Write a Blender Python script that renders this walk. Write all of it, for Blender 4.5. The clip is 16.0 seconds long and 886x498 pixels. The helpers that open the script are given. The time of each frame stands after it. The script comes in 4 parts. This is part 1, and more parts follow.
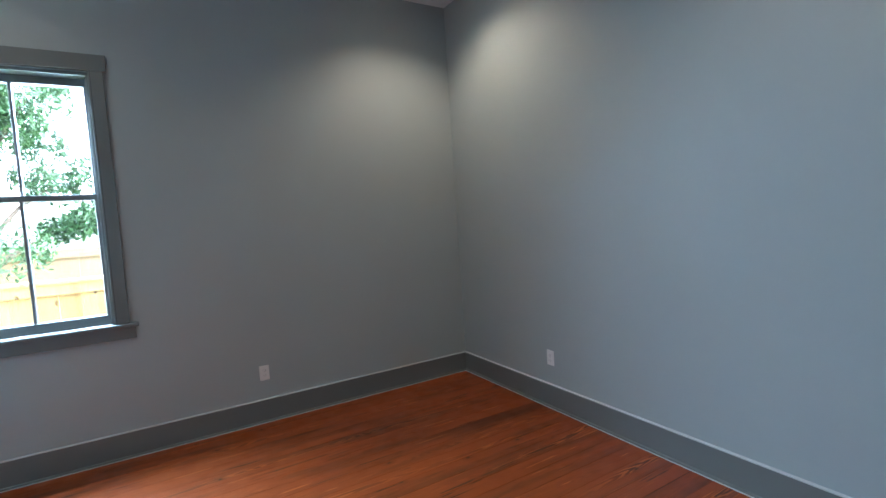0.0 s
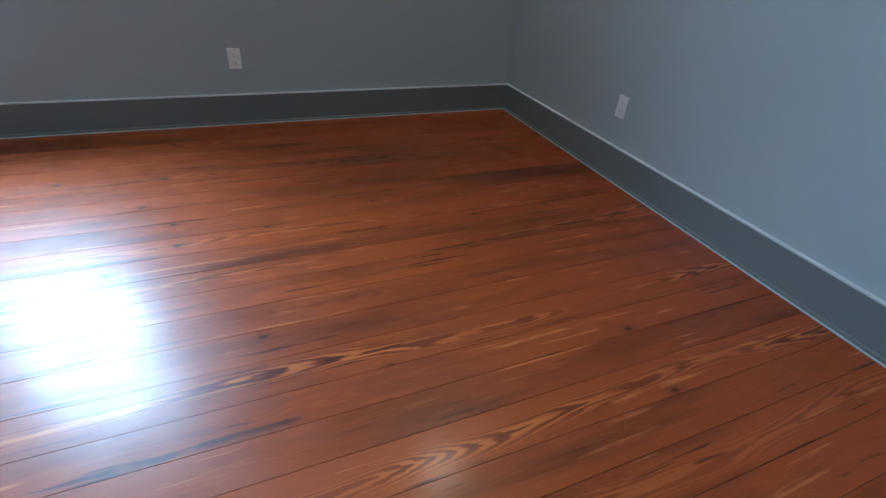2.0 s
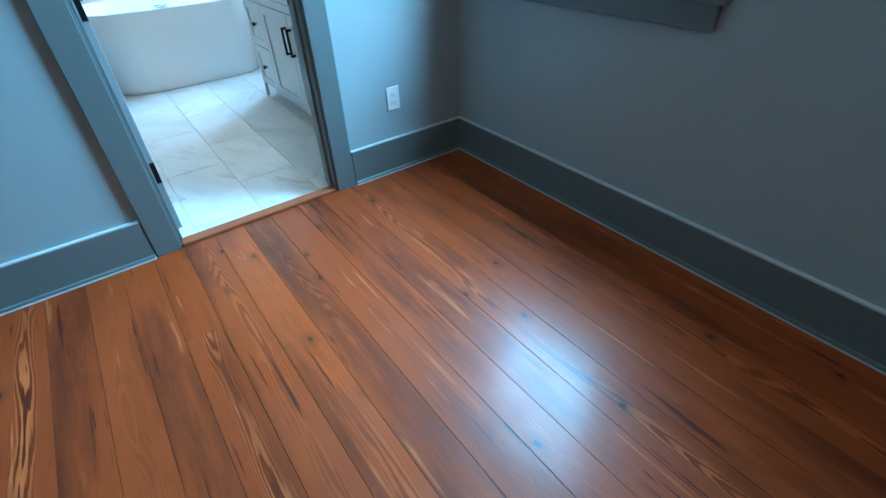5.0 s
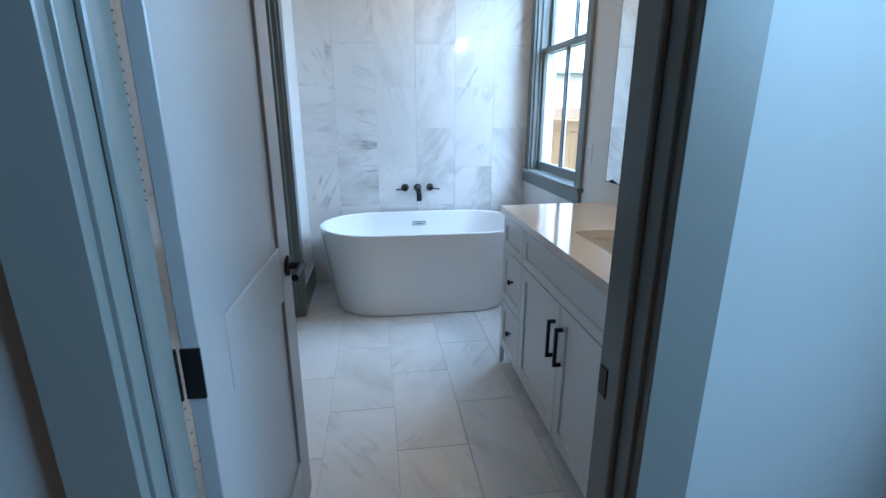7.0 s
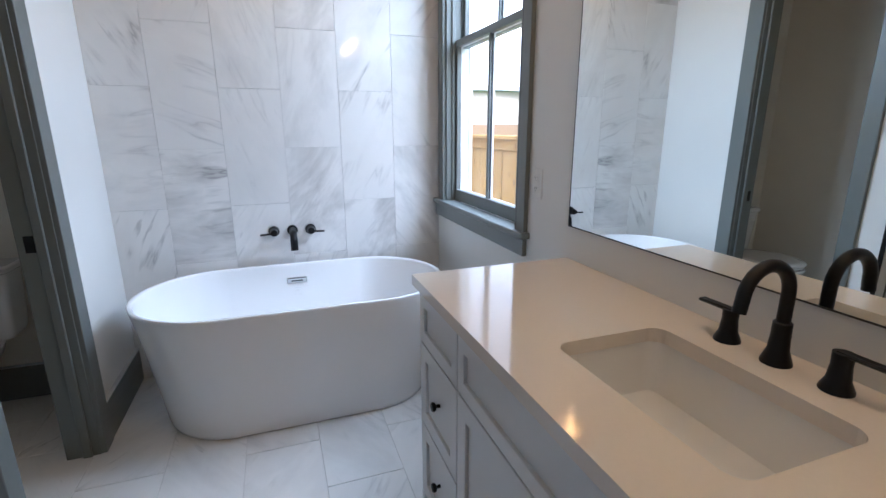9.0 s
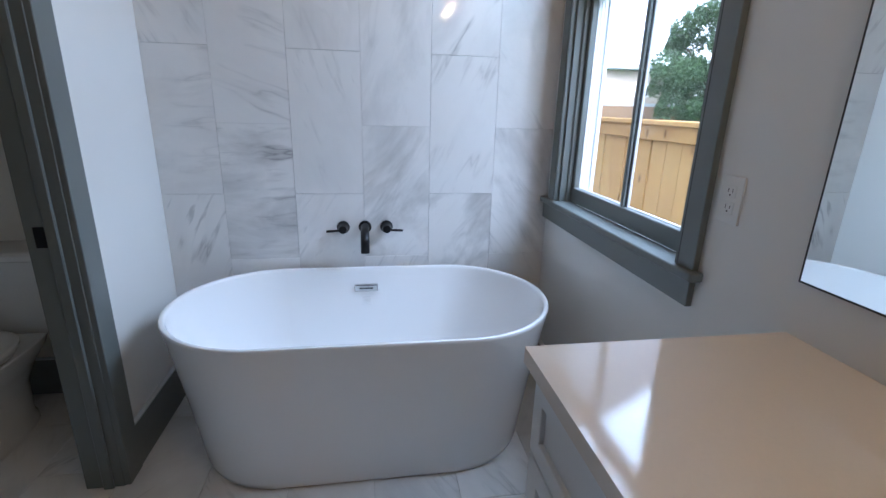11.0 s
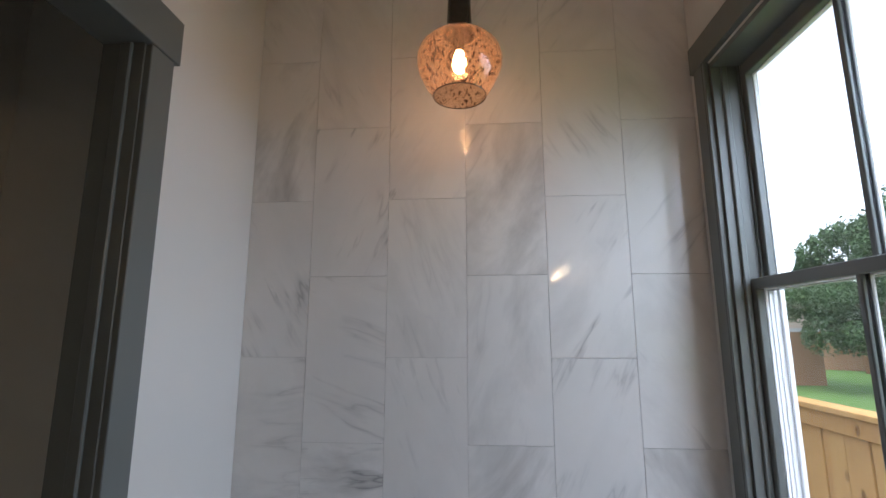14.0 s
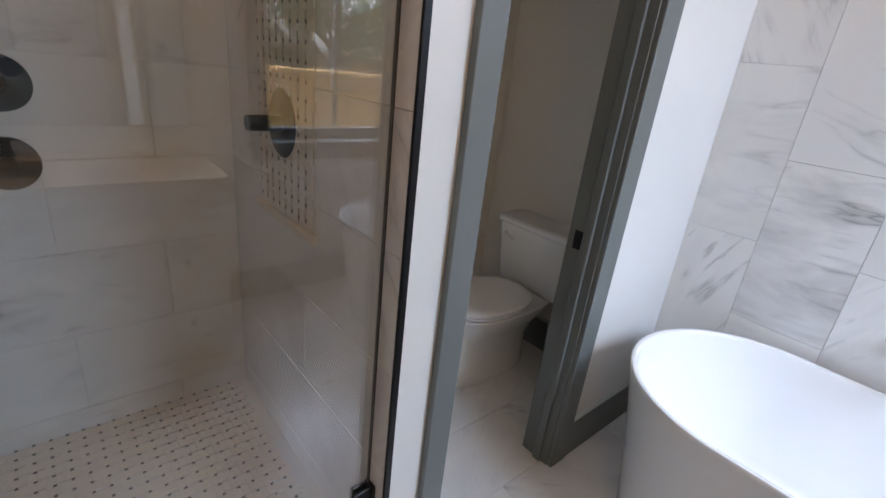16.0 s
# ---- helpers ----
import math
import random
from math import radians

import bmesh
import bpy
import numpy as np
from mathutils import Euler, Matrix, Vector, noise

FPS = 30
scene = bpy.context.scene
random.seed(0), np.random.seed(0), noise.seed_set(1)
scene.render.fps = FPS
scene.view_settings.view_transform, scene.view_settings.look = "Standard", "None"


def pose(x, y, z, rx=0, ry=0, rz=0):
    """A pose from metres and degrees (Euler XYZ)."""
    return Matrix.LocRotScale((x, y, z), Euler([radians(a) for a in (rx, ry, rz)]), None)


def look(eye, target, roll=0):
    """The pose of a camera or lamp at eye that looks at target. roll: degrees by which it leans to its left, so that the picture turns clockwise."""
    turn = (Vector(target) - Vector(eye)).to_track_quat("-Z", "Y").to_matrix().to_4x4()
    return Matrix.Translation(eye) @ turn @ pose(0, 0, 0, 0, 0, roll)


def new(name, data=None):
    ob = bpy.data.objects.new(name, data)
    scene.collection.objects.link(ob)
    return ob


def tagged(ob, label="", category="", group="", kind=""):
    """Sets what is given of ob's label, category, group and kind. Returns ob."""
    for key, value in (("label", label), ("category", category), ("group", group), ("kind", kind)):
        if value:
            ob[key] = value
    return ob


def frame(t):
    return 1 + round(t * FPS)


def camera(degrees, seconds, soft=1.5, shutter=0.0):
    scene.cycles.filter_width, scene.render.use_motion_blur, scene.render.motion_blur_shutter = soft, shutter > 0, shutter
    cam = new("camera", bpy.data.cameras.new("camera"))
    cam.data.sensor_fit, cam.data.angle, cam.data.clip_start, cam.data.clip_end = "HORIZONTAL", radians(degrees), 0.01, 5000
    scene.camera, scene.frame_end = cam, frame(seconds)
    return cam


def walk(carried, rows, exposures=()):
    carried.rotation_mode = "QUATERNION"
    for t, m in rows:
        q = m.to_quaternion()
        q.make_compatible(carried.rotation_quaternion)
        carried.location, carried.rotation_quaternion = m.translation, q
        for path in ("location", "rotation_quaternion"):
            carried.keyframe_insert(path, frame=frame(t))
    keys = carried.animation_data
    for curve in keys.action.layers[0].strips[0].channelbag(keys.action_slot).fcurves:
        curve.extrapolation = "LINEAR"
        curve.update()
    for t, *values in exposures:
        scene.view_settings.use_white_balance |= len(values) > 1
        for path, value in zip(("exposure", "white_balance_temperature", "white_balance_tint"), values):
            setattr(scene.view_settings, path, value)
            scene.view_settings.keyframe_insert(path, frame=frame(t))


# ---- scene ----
cam = camera(87.0, 16.0)
PATH = [
    (0, (-3.867, -1.544, 1.497), (-2.143, -2.551, 1.373), -3.8),
    (0.5, (-3.715, -1.607, 1.372), (-2.04, -2.649, 1.039), -2.4),
    (1, (-3.536, -1.747, 1.237), (-1.956, -2.763, 0.552), 0.1),
    (1.5, (-3.352, -1.976, 1.148), (-1.827, -2.872, 0.214), 1.6),
    (2, (-3.148, -2.098, 1.101), (-1.648, -2.797, -0.023), 5.0),
    (2.5, (-2.958, -2.134, 1.118), (-1.454, -2.576, -0.125), 5.0),
    (3, (-2.749, -2.223, 1.152), (-1.26, -2.386, -0.173), 3.2),
    (3.2, (-2.648, -2.274, 1.145), (-1.183, -2.284, -0.217), 1.2),
    (5.3, (-1.456, -1.915, 1.23), (-0.682, -0.437, 0.127), -2.1),
    (5.5, (-1.384, -1.77, 1.275), (-0.697, -0.188, 0.262), -1.8),
    (6, (-1.259, -1.433, 1.332), (-0.73, 0.316, 0.517), -0.6),
    (6.5, (-1.182, -1.027, 1.352), (-0.817, 0.825, 0.692), -0.3),
    (7, (-1.225, -0.618, 1.367), (-0.953, 1.283, 0.806), -0.0),
    (7.5, (-1.204, -0.277, 1.35), (-0.906, 1.634, 0.844), -0.5),
    (8, (-1.077, 0.007, 1.363), (-0.645, 1.9, 0.884), -1.2),
    (8.2, (-1.051, 0.079, 1.345), (-0.53, 1.951, 0.872), -1.3),
    (10.3, (-0.879, 0.761, 1.346), (-0.19, 2.554, 0.789), 0.5),
    (10.5, (-0.879, 0.798, 1.336), (-0.3, 2.628, 0.776), 1.0),
    (11, (-0.873, 0.969, 1.339), (-0.565, 2.857, 0.756), 1.5),
    (11.5, (-0.86, 1.15, 1.325), (-0.687, 3.042, 0.701), 2.2),
    (12, (-0.855, 1.343, 1.359), (-0.806, 3.267, 0.814), 1.3),
    (12.5, (-0.801, 1.475, 1.481), (-0.834, 3.456, 1.206), 1.1),
    (13, (-0.801, 1.427, 1.583), (-0.848, 3.424, 1.674), -0.0),
    (13.5, (-0.82, 1.381, 1.677), (-0.855, 3.349, 2.034), -0.5),
    (14, (-0.856, 1.375, 1.656), (-1.002, 3.34, 2.0), -0.0),
    (14.5, (-0.901, 1.305, 1.476), (-1.465, 3.223, 1.54), 2.5),
    (15, (-0.975, 1.207, 1.4), (-1.853, 2.986, 1.143), 3.9),
    (15.5, (-1.006, 1.171, 1.383), (-2.112, 2.774, 0.929), 6.7),
    (16, (-1.044, 1.148, 1.431), (-2.422, 2.4, 0.701), 6.6),
]
EXPOSURES = [(0, 3.45, 5250, 8), (1, 3.35, 4900, 8), (2, 3.35, 4850, 4), (2.5, 3.35, 4900, -6), (3, 3.35, 4950, -11), (5.5, 2.55, 3950, -15), (6.0, 2.3, 3950, -4), (6.5, 2.0, 4200, -3), (7.0, 1.75, 4700, 2), (7.5, 1.6, 5350, 7), (8.2, 1.75, 5500, 12), (10.5, 1.3, 5150, 10), (11, 1.25, 5200, 11), (12.0, 1.15, 5200, 12), (12.5, 0.92, 5450, 12), (13.0, 0.65, 5750, 13), (13.5, 0.6, 5900, 14), (14.0, 0.65, 5900, 13), (14.5, 0.95, 5800, 13), (15.3, 1.55, 5850, 14), (16, 1.8, 5800, 15)]
walk(cam, [(t, look(eye, target, roll)) for t, eye, target, roll in PATH], EXPOSURES)

# ---- world and lights ----
world = bpy.data.worlds.new("sky")
scene.world = world
world.use_nodes = True
_n = world.node_tree.nodes
_sky = _n.new("ShaderNodeTexSky")
_sky.sky_type, _sky.sun_disc = "NISHITA", False
_sky.sun_elevation, _sky.sun_rotation = radians(48), radians(200)
_sky.air_density, _sky.dust_density, _sky.ozone_density = 1.0, 3.0, 1.0
# a bright, even overcast: the sky's colour paled and lifted
_pale = _n.new("ShaderNodeHueSaturation")
_pale.inputs["Saturation"].default_value, _pale.inputs["Value"].default_value = 0.35, 2.4
world.node_tree.links.new(_sky.outputs[0], _pale.inputs["Color"])
world.node_tree.links.new(_pale.outputs[0], _n["Background"].inputs[0])
_n["Background"].inputs[1].default_value = 0.15

sun = new("sun", bpy.data.lights.new("sun", "SUN"))
sun.data.energy, sun.data.angle, sun.data.color = 0.8, radians(12), (1.0, 0.96, 0.9)
sun.matrix_world = look((0, 0, 20), (7, 19, 0))


def lamp(name, kind, energy, colour, m, size=0.05, cone=None, blend=0.6):
    data = bpy.data.lights.new(name, kind)
    data.energy, data.color = energy, colour
    if kind != "AREA":
        data.shadow_soft_size = size
    else:
        data.size = size
    if cone:
        data.spot_size, data.spot_blend = radians(cone), blend
    ob = new(name, data)
    ob.matrix_world = m
    return ob


def window_light(yc, energy, z, high, colour, wide, x, tilt):
    """The sky's light outside a window, over the fence; it comes down from above."""
    ob = lamp("sky_light", "AREA", energy, colour, Matrix.Translation((x, yc, z)) @ Matrix.Rotation(radians(90 - tilt), 4, "Y"))
    ob.data.shape, ob.data.size, ob.data.size_y, ob.data.spread = "RECTANGLE", high, wide, radians(150)


window_light(-0.70, 48, 2.3, 1.3, (0.66, 0.86, 1.0), 1.5, 0.58, 34)
window_light(2.56, 23, 2.26, 0.95, (0.74, 0.87, 1.0), 1.5, 0.70, 58)

WARM = (1.0, 0.66, 0.36)

# ---- materials ----


class Mat:
    """A node material with short helpers."""

    def __init__(self, name, rough=0.5, metal=0.0, colour=None, coat=0.0, spec=0.5):
        self.m = bpy.data.materials.new(name)
        self.m.use_nodes = True
        self.t = self.m.node_tree
        self.b = self.t.nodes["Principled BSDF"]
        self.b.inputs["Roughness"].default_value = rough
        self.b.inputs["Metallic"].default_value = metal
        self.b.inputs["Coat Weight"].default_value = coat
        self.b.inputs["Coat Roughness"].default_value = 0.08
        self.b.inputs["Specular IOR Level"].default_value = spec
        if colour:
            self.b.inputs["Base Color"].default_value = (*colour, 1)

    def node(self, kind, **inputs):
        n = self.t.nodes.new("ShaderNode" + kind)
        for key, v in inputs.items():
            self.to(v, n.inputs[key.replace("_", " ")])
        return n

    def to(self, v, socket):
        if isinstance(v, bpy.types.NodeSocket):
            self.t.links.new(v, socket)
        else:
            socket.default_value = v

    def coords(self, scale=(1, 1, 1), shift=None, turn=(0, 0, 0), kind="Object"):
        c = self.node("TexCoord").outputs[kind]
        mp = self.node("Mapping", Vector=c, Scale=scale, Rotation=turn)
        if shift is not None:
            self.to(shift, mp.inputs["Location"])
        return mp.outputs[0]

    def noise(self, vec, scale, detail=4, rough=0.55, dist=0.0):
        n = self.node("TexNoise", Vector=vec, Scale=scale, Detail=detail, Roughness=rough, Distortion=dist)
        return n.outputs[0]

    def ramp(self, fac, *stops):
        r = self.node("ValToRGB", Fac=fac)
        e = r.color_ramp.elements
        while len(e) < len(stops):
            e.new(0.5)
        for el, (p, c) in zip(e, stops):
            el.position = p
            el.color = (*c, 1) if not isinstance(c, (int, float)) else (c, c, c, 1)
        return r.outputs[0]

    def mix(self, fac, a, b, mode="MIX"):
        n = self.t.nodes.new("ShaderNodeMix")
        n.data_type, n.blend_type = "RGBA", mode
        self.to(fac, n.inputs[0])
        for v, i in ((a, 6), (b, 7)):
            if isinstance(v, tuple) and len(v) == 3:
                v = (*v, 1)
            self.to(v, n.inputs[i])
        return n.outputs[2]

    def math(self, op, a, b=0.0):
        n = self.t.nodes.new("ShaderNodeMath")
        n.operation = op
        self.to(a, n.inputs[0])
        self.to(b, n.inputs[1])
        return n.outputs[0]

    def bump(self, height, strength=0.2, distance=0.002):
        n = self.node("Bump", Height=height, Strength=strength, Distance=distance)
        self.to(n.outputs[0], self.b.inputs["Normal"])

    def base(self, c):
        self.to(c, self.b.inputs["Base Color"])
        return self.m

    def random_shift(self, amount=40.0):
        r = self.node("ObjectInfo").outputs["Random"]
        c = self.node("CombineXYZ", X=self.math("MULTIPLY", r, amount), Y=self.math("MULTIPLY", r, amount * 1.7), Z=self.math("MULTIPLY", r, amount * 0.6))
        return c.outputs[0]


def painted(name, colour, rough=0.55, var=0.05, spec=0.4, orange=0.12):
    """Rolled or brushed paint: faint mottling and orange-peel relief."""
    m = Mat(name, rough, spec=spec)
    v = m.coords()
    big = m.noise(v, 1.3, 3)
    small = m.noise(v, 60, 2)
    c = m.mix(big, tuple(x * (1 - var) for x in colour), tuple(min(1, x * (1 + var)) for x in colour))
    m.bump(m.noise(v, 220, 3), orange, 0.001)
    rr = m.math("MULTIPLY_ADD", small, 0.12)
    m.t.nodes[-1].inputs[2].default_value = rough - 0.06
    m.to(rr, m.b.inputs["Roughness"])
    return m.base(c)


def plain(name, colour, rough=0.4, metal=0.0, coat=0.0, var=0.06, scale=30, spec=0.5):
    m = Mat(name, rough, metal, coat=coat, spec=spec)
    n = m.noise(m.coords(), scale, 4)
    c = m.mix(n, tuple(x * (1 - var) for x in colour), tuple(min(1, x * (1 + var)) for x in colour))
    return m.base(c)


def marble(name, rough=0.12, flat=False):
    """White marble with soft grey clouds and thin slanting veins; each tile is cut from another place of the slab.
    Object colour: red the strength of the veins, green their slant, blue the clouding."""
    m = Mat(name, rough, spec=0.3)
    info = m.node("ObjectInfo")
    sep = m.node("SeparateColor", Color=info.outputs["Color"])
    shift = m.random_shift()
    tc = m.node("TexCoord").outputs["Object"]
    if flat:
        tc = m.node("Mapping", Vector=tc, Rotation=(radians(90), 0, 0)).outputs[0]
    rot = m.node("CombineXYZ", Y=m.math("MULTIPLY", sep.outputs[1], 3.14159))
    mp = m.node("Mapping", Vector=tc, Rotation=rot.outputs[0])
    mp = m.node("Mapping", Vector=mp.outputs[0], Location=shift)
    v = mp.outputs[0]
    st = m.node("Mapping", Vector=v, Scale=(1.8, 1.8, 4.2)).outputs[0]
    warp = m.noise(v, 3.0, 5, 0.6)
    clouds = m.ramp(m.noise(st, 1.1, 5, 0.6, 0.5), (0.44, 0.0), (0.70, 1.0))
    wv = m.node("Mapping", Vector=v, Scale=(1.0, 1.0, 6.5)).outputs[0]
    vein_n = m.noise(wv, 1.3, 4, 0.5, 0.15)
    vein = m.ramp(m.math("ABSOLUTE", m.math("SUBTRACT", vein_n, 0.5)), (0.0, 0.9), (0.010, 0.4), (0.05, 0.0))
    gate = m.ramp(m.noise(v, 3.2, 2), (0.50, 0.0), (0.66, 1.0))
    vs = m.math("MULTIPLY", m.math("MULTIPLY", m.math("MULTIPLY", vein, gate), sep.outputs[0]), 0.72)
    cs = m.math("MULTIPLY", m.math("MULTIPLY", clouds, sep.outputs[2]), 0.85)
    c = m.mix(warp, (0.69, 0.675, 0.65), (0.79, 0.775, 0.755))
    smear = m.ramp(m.noise(m.node("Mapping", Vector=v, Scale=(3.4, 3.4, 20.0)).outputs[0], 1.8, 3, 0.55, 0.25), (0.61, 0.0), (0.71, 1.0))
    sparse = m.ramp(m.noise(m.node("Mapping", Vector=v, Location=(5, 2, 7)).outputs[0], 2.3, 2), (0.50, 0.0), (0.64, 1.0))
    smear = m.math("MULTIPLY", m.math("MULTIPLY", m.math("MULTIPLY", smear, sparse), sep.outputs[0]), 0.55)
    c = m.mix(cs, c, (0.33, 0.32, 0.31))
    c = m.mix(smear, c, (0.22, 0.22, 0.225))
    c = m.mix(vs, c, (0.13, 0.13, 0.14))
    return m.base(c)


def heart_pine():
    """Old heart pine boards, red-brown with strong cathedral grain, knots and a satin varnish."""
    m = Mat("heart_pine", 0.3, coat=0.16, spec=0.24)
    m.b.inputs["Coat Roughness"].default_value = 0.2
    r = m.node("ObjectInfo").outputs["Random"]
    shift = m.random_shift(60)
    c0 = m.node("TexCoord").outputs["Object"]
    v = m.node("Mapping", Vector=c0, Location=shift).outputs[0]
    sl = m.node("SeparateXYZ", Vector=c0)
    sv = m.node("SeparateXYZ", Vector=v)
    line = m.node("CombineXYZ", X=m.math("MULTIPLY", r, 40.0), Y=sv.outputs[1]).outputs[0]
    # growth rings of a log cut along its length: the pith wanders under the board
    deep = m.math("ADD", m.math("MULTIPLY", m.noise(line, 0.42, 2.5, 0.5), 0.15), -0.018)
    side = m.math("SUBTRACT", m.math("MULTIPLY", m.noise(m.node("Mapping", Vector=line, Location=(9, 0, 4)).outputs[0], 0.7, 2), 0.18), 0.09)
    off = m.math("SUBTRACT", sl.outputs[0], side)
    ring = m.math("SQRT", m.math("ADD", m.math("MULTIPLY", off, off), m.math("MULTIPLY", deep, deep)))
    wob = m.noise(m.node("Mapping", Vector=v, Scale=(1.0, 0.06, 1.0)).outputs[0], 40, 3, 0.55)
    ring = m.math("ADD", m.math("MULTIPLY", ring, 240.0), m.math("MULTIPLY", wob, 2.6))
    wave = m.math("FRACT", ring)
    fine = m.noise(m.node("Mapping", Vector=v, Scale=(1.0, 0.02, 1.0)).outputs[0], 230, 3, 0.6)
    tone = m.noise(m.node("Mapping", Vector=v, Scale=(1.0, 0.20, 1.0)).outputs[0], 3.0, 4, 0.6)
    near = m.ramp(m.math("ABSOLUTE", off), (0.008, 1.0), (0.036, 0.0))
    patch = m.ramp(m.noise(line, 0.8, 3), (0.42, 0.05), (0.58, 1.0))
    some = m.ramp(m.math("FRACT", m.math("MULTIPLY", r, 7.31)), (0.48, 0.04), (0.80, 1.0))
    strong = m.math("MULTIPLY", m.math("MULTIPLY", near, patch), some)
    strong = m.math("ADD", m.math("MULTIPLY", strong, 0.94), 0.06)
    late = m.math("MULTIPLY", m.ramp(wave, (0.50, 0.0), (0.60, 1.0), (0.95, 1.0), (1.0, 0.0)), strong)
    edge = m.math("MULTIPLY", m.ramp(wave, (0.0, 0.2), (0.06, 1.0), (0.40, 0.9), (0.50, 0.0)), strong)
    c = m.mix(tone, (0.120, 0.0195, 0.003), (0.34, 0.072, 0.010))
    c = m.mix(m.math("MULTIPLY", r, 0.22), c, (0.11, 0.020, 0.005))
    c = m.mix(m.math("MULTIPLY", fine, 0.25), c, (0.29, 0.064, 0.010))
    c = m.mix(m.math("MULTIPLY", edge, 0.62), c, (0.52, 0.165, 0.038))
    c = m.mix(m.math("MULTIPLY", late, 0.82), c, (0.050, 0.008, 0.003))
    # long broken streaks: pale sapwood slivers and dark resin lines beside them
    streak = m.noise(m.node("Mapping", Vector=v, Scale=(1.0, 0.035, 1.0)).outputs[0], 42, 3, 0.5)
    broken = m.noise(m.node("Mapping", Vector=v, Scale=(1.0, 0.4, 1.0), Location=(3, 8, 1)).outputs[0], 9, 2)
    pale = m.math("MULTIPLY", m.ramp(streak, (0.63, 0.0), (0.665, 1.0)), m.ramp(broken, (0.47, 0.0), (0.56, 1.0)))
    c = m.mix(m.math("MULTIPLY", pale, 0.55), c, (0.50, 0.165, 0.042))
    resin = m.math("MULTIPLY", m.ramp(streak, (0.335, 1.0), (0.37, 0.0)), m.ramp(broken, (0.46, 1.0), (0.56, 0.0)))
    c = m.mix(m.math("MULTIPLY", resin, 0.8), c, (0.030, 0.006, 0.003))
    blot = m.ramp(m.noise(m.node("Mapping", Vector=v, Scale=(1.0, 0.13, 1.0)).outputs[0], 5.0, 5, 0.62), (0.49, 0.0), (0.68, 1.0))
    c = m.mix(m.math("MULTIPLY", blot, 0.75), c, (0.040, 0.009, 0.004))
    kv = m.node("Mapping", Vector=v, Scale=(1.0, 0.6, 1.0)).outputs[0]
    vo = m.node("TexVoronoi", Vector=kv, Scale=3.2)
    vo.voronoi_dimensions = "2D"
    knot = m.ramp(m.math("ADD", vo.outputs["Distance"], m.math("MULTIPLY", m.noise(v, 60, 3), 0.035)), (0.034, 1.0), (0.050, 0.0))
    halo = m.ramp(vo.outputs["Distance"], (0.03, 0.8), (0.11, 0.0))
    pick = m.node("SeparateColor", Color=vo.outputs["Color"]).outputs
    here = m.math("GREATER_THAN", pick[0], 0.42)
    c = m.mix(m.math("MULTIPLY", m.math("MULTIPLY", halo, 0.55), here), c, (0.09, 0.020, 0.007))
    c = m.mix(m.math("MULTIPLY", m.math("MULTIPLY", knot, here), m.math("ADD", m.math("MULTIPLY", pick[1], 0.5), 0.5)), c, (0.012, 0.005, 0.004))
    m.bump(m.math("ADD", m.math("MULTIPLY", fine, 0.4), m.math("MULTIPLY", late, 0.5)), 0.06, 0.001)
    rough = m.ramp(m.noise(v, 9.0, 4), (0.3, 0.30), (0.75, 0.50))
    m.to(rough, m.b.inputs["Roughness"])
    return m.base(c)


def fence_wood(name, light, dark, scale=1.0):
    m = Mat(name, 0.75, spec=0.2)
    v = m.node("Mapping", Vector=m.node("TexCoord").outputs["Object"], Location=m.random_shift(30)).outputs[0]
    g = m.noise(m.node("Mapping", Vector=v, Scale=(1, 1, 0.06)).outputs[0], 45, 4, 0.6)
    t = m.noise(m.node("Mapping", Vector=v, Scale=(1, 1, 0.3)).outputs[0], 5, 4, 0.6)
    c = m.mix(m.math("ADD", m.math("MULTIPLY", g, 0.5), m.math("MULTIPLY", t, 0.5)), light, dark)
    sv = m.node("SeparateXYZ", Vector=v)
    flat = m.node("CombineXYZ", X=sv.outputs[1], Y=m.math("MULTIPLY", sv.outputs[2], 0.55))
    vo = m.node("TexVoronoi", Vector=flat.outputs[0], Scale=6.0)
    vo.voronoi_dimensions = "2D"
    streak = m.ramp(m.noise(m.node("Mapping", Vector=v, Scale=(1, 1, 0.09)).outputs[0], 16, 4, 0.6), (0.50, 0.0), (0.68, 1.0))
    c = m.mix(m.math("MULTIPLY", streak, 0.6), c, dark)
    pick = m.node("SeparateColor", Color=vo.outputs["Color"]).outputs
    here = m.math("MULTIPLY", m.math("GREATER_THAN", pick[0], 0.55), m.math("ADD", m.math("MULTIPLY", pick[1], 0.7), 0.3))
    near = m.math("ADD", vo.outputs["Distance"], m.math("MULTIPLY", m.noise(v, 50, 3), 0.06))
    c = m.mix(m.math("MULTIPLY", m.ramp(near, (0.09, 0.95), (0.14, 0.0)), here), c, tuple(x * 0.28 for x in dark))
    c = m.mix(m.math("MULTIPLY", m.node("ObjectInfo").outputs["Random"], 0.35), c, dark)
    m.bump(g, 0.3, 0.002)
    return m.base(c)


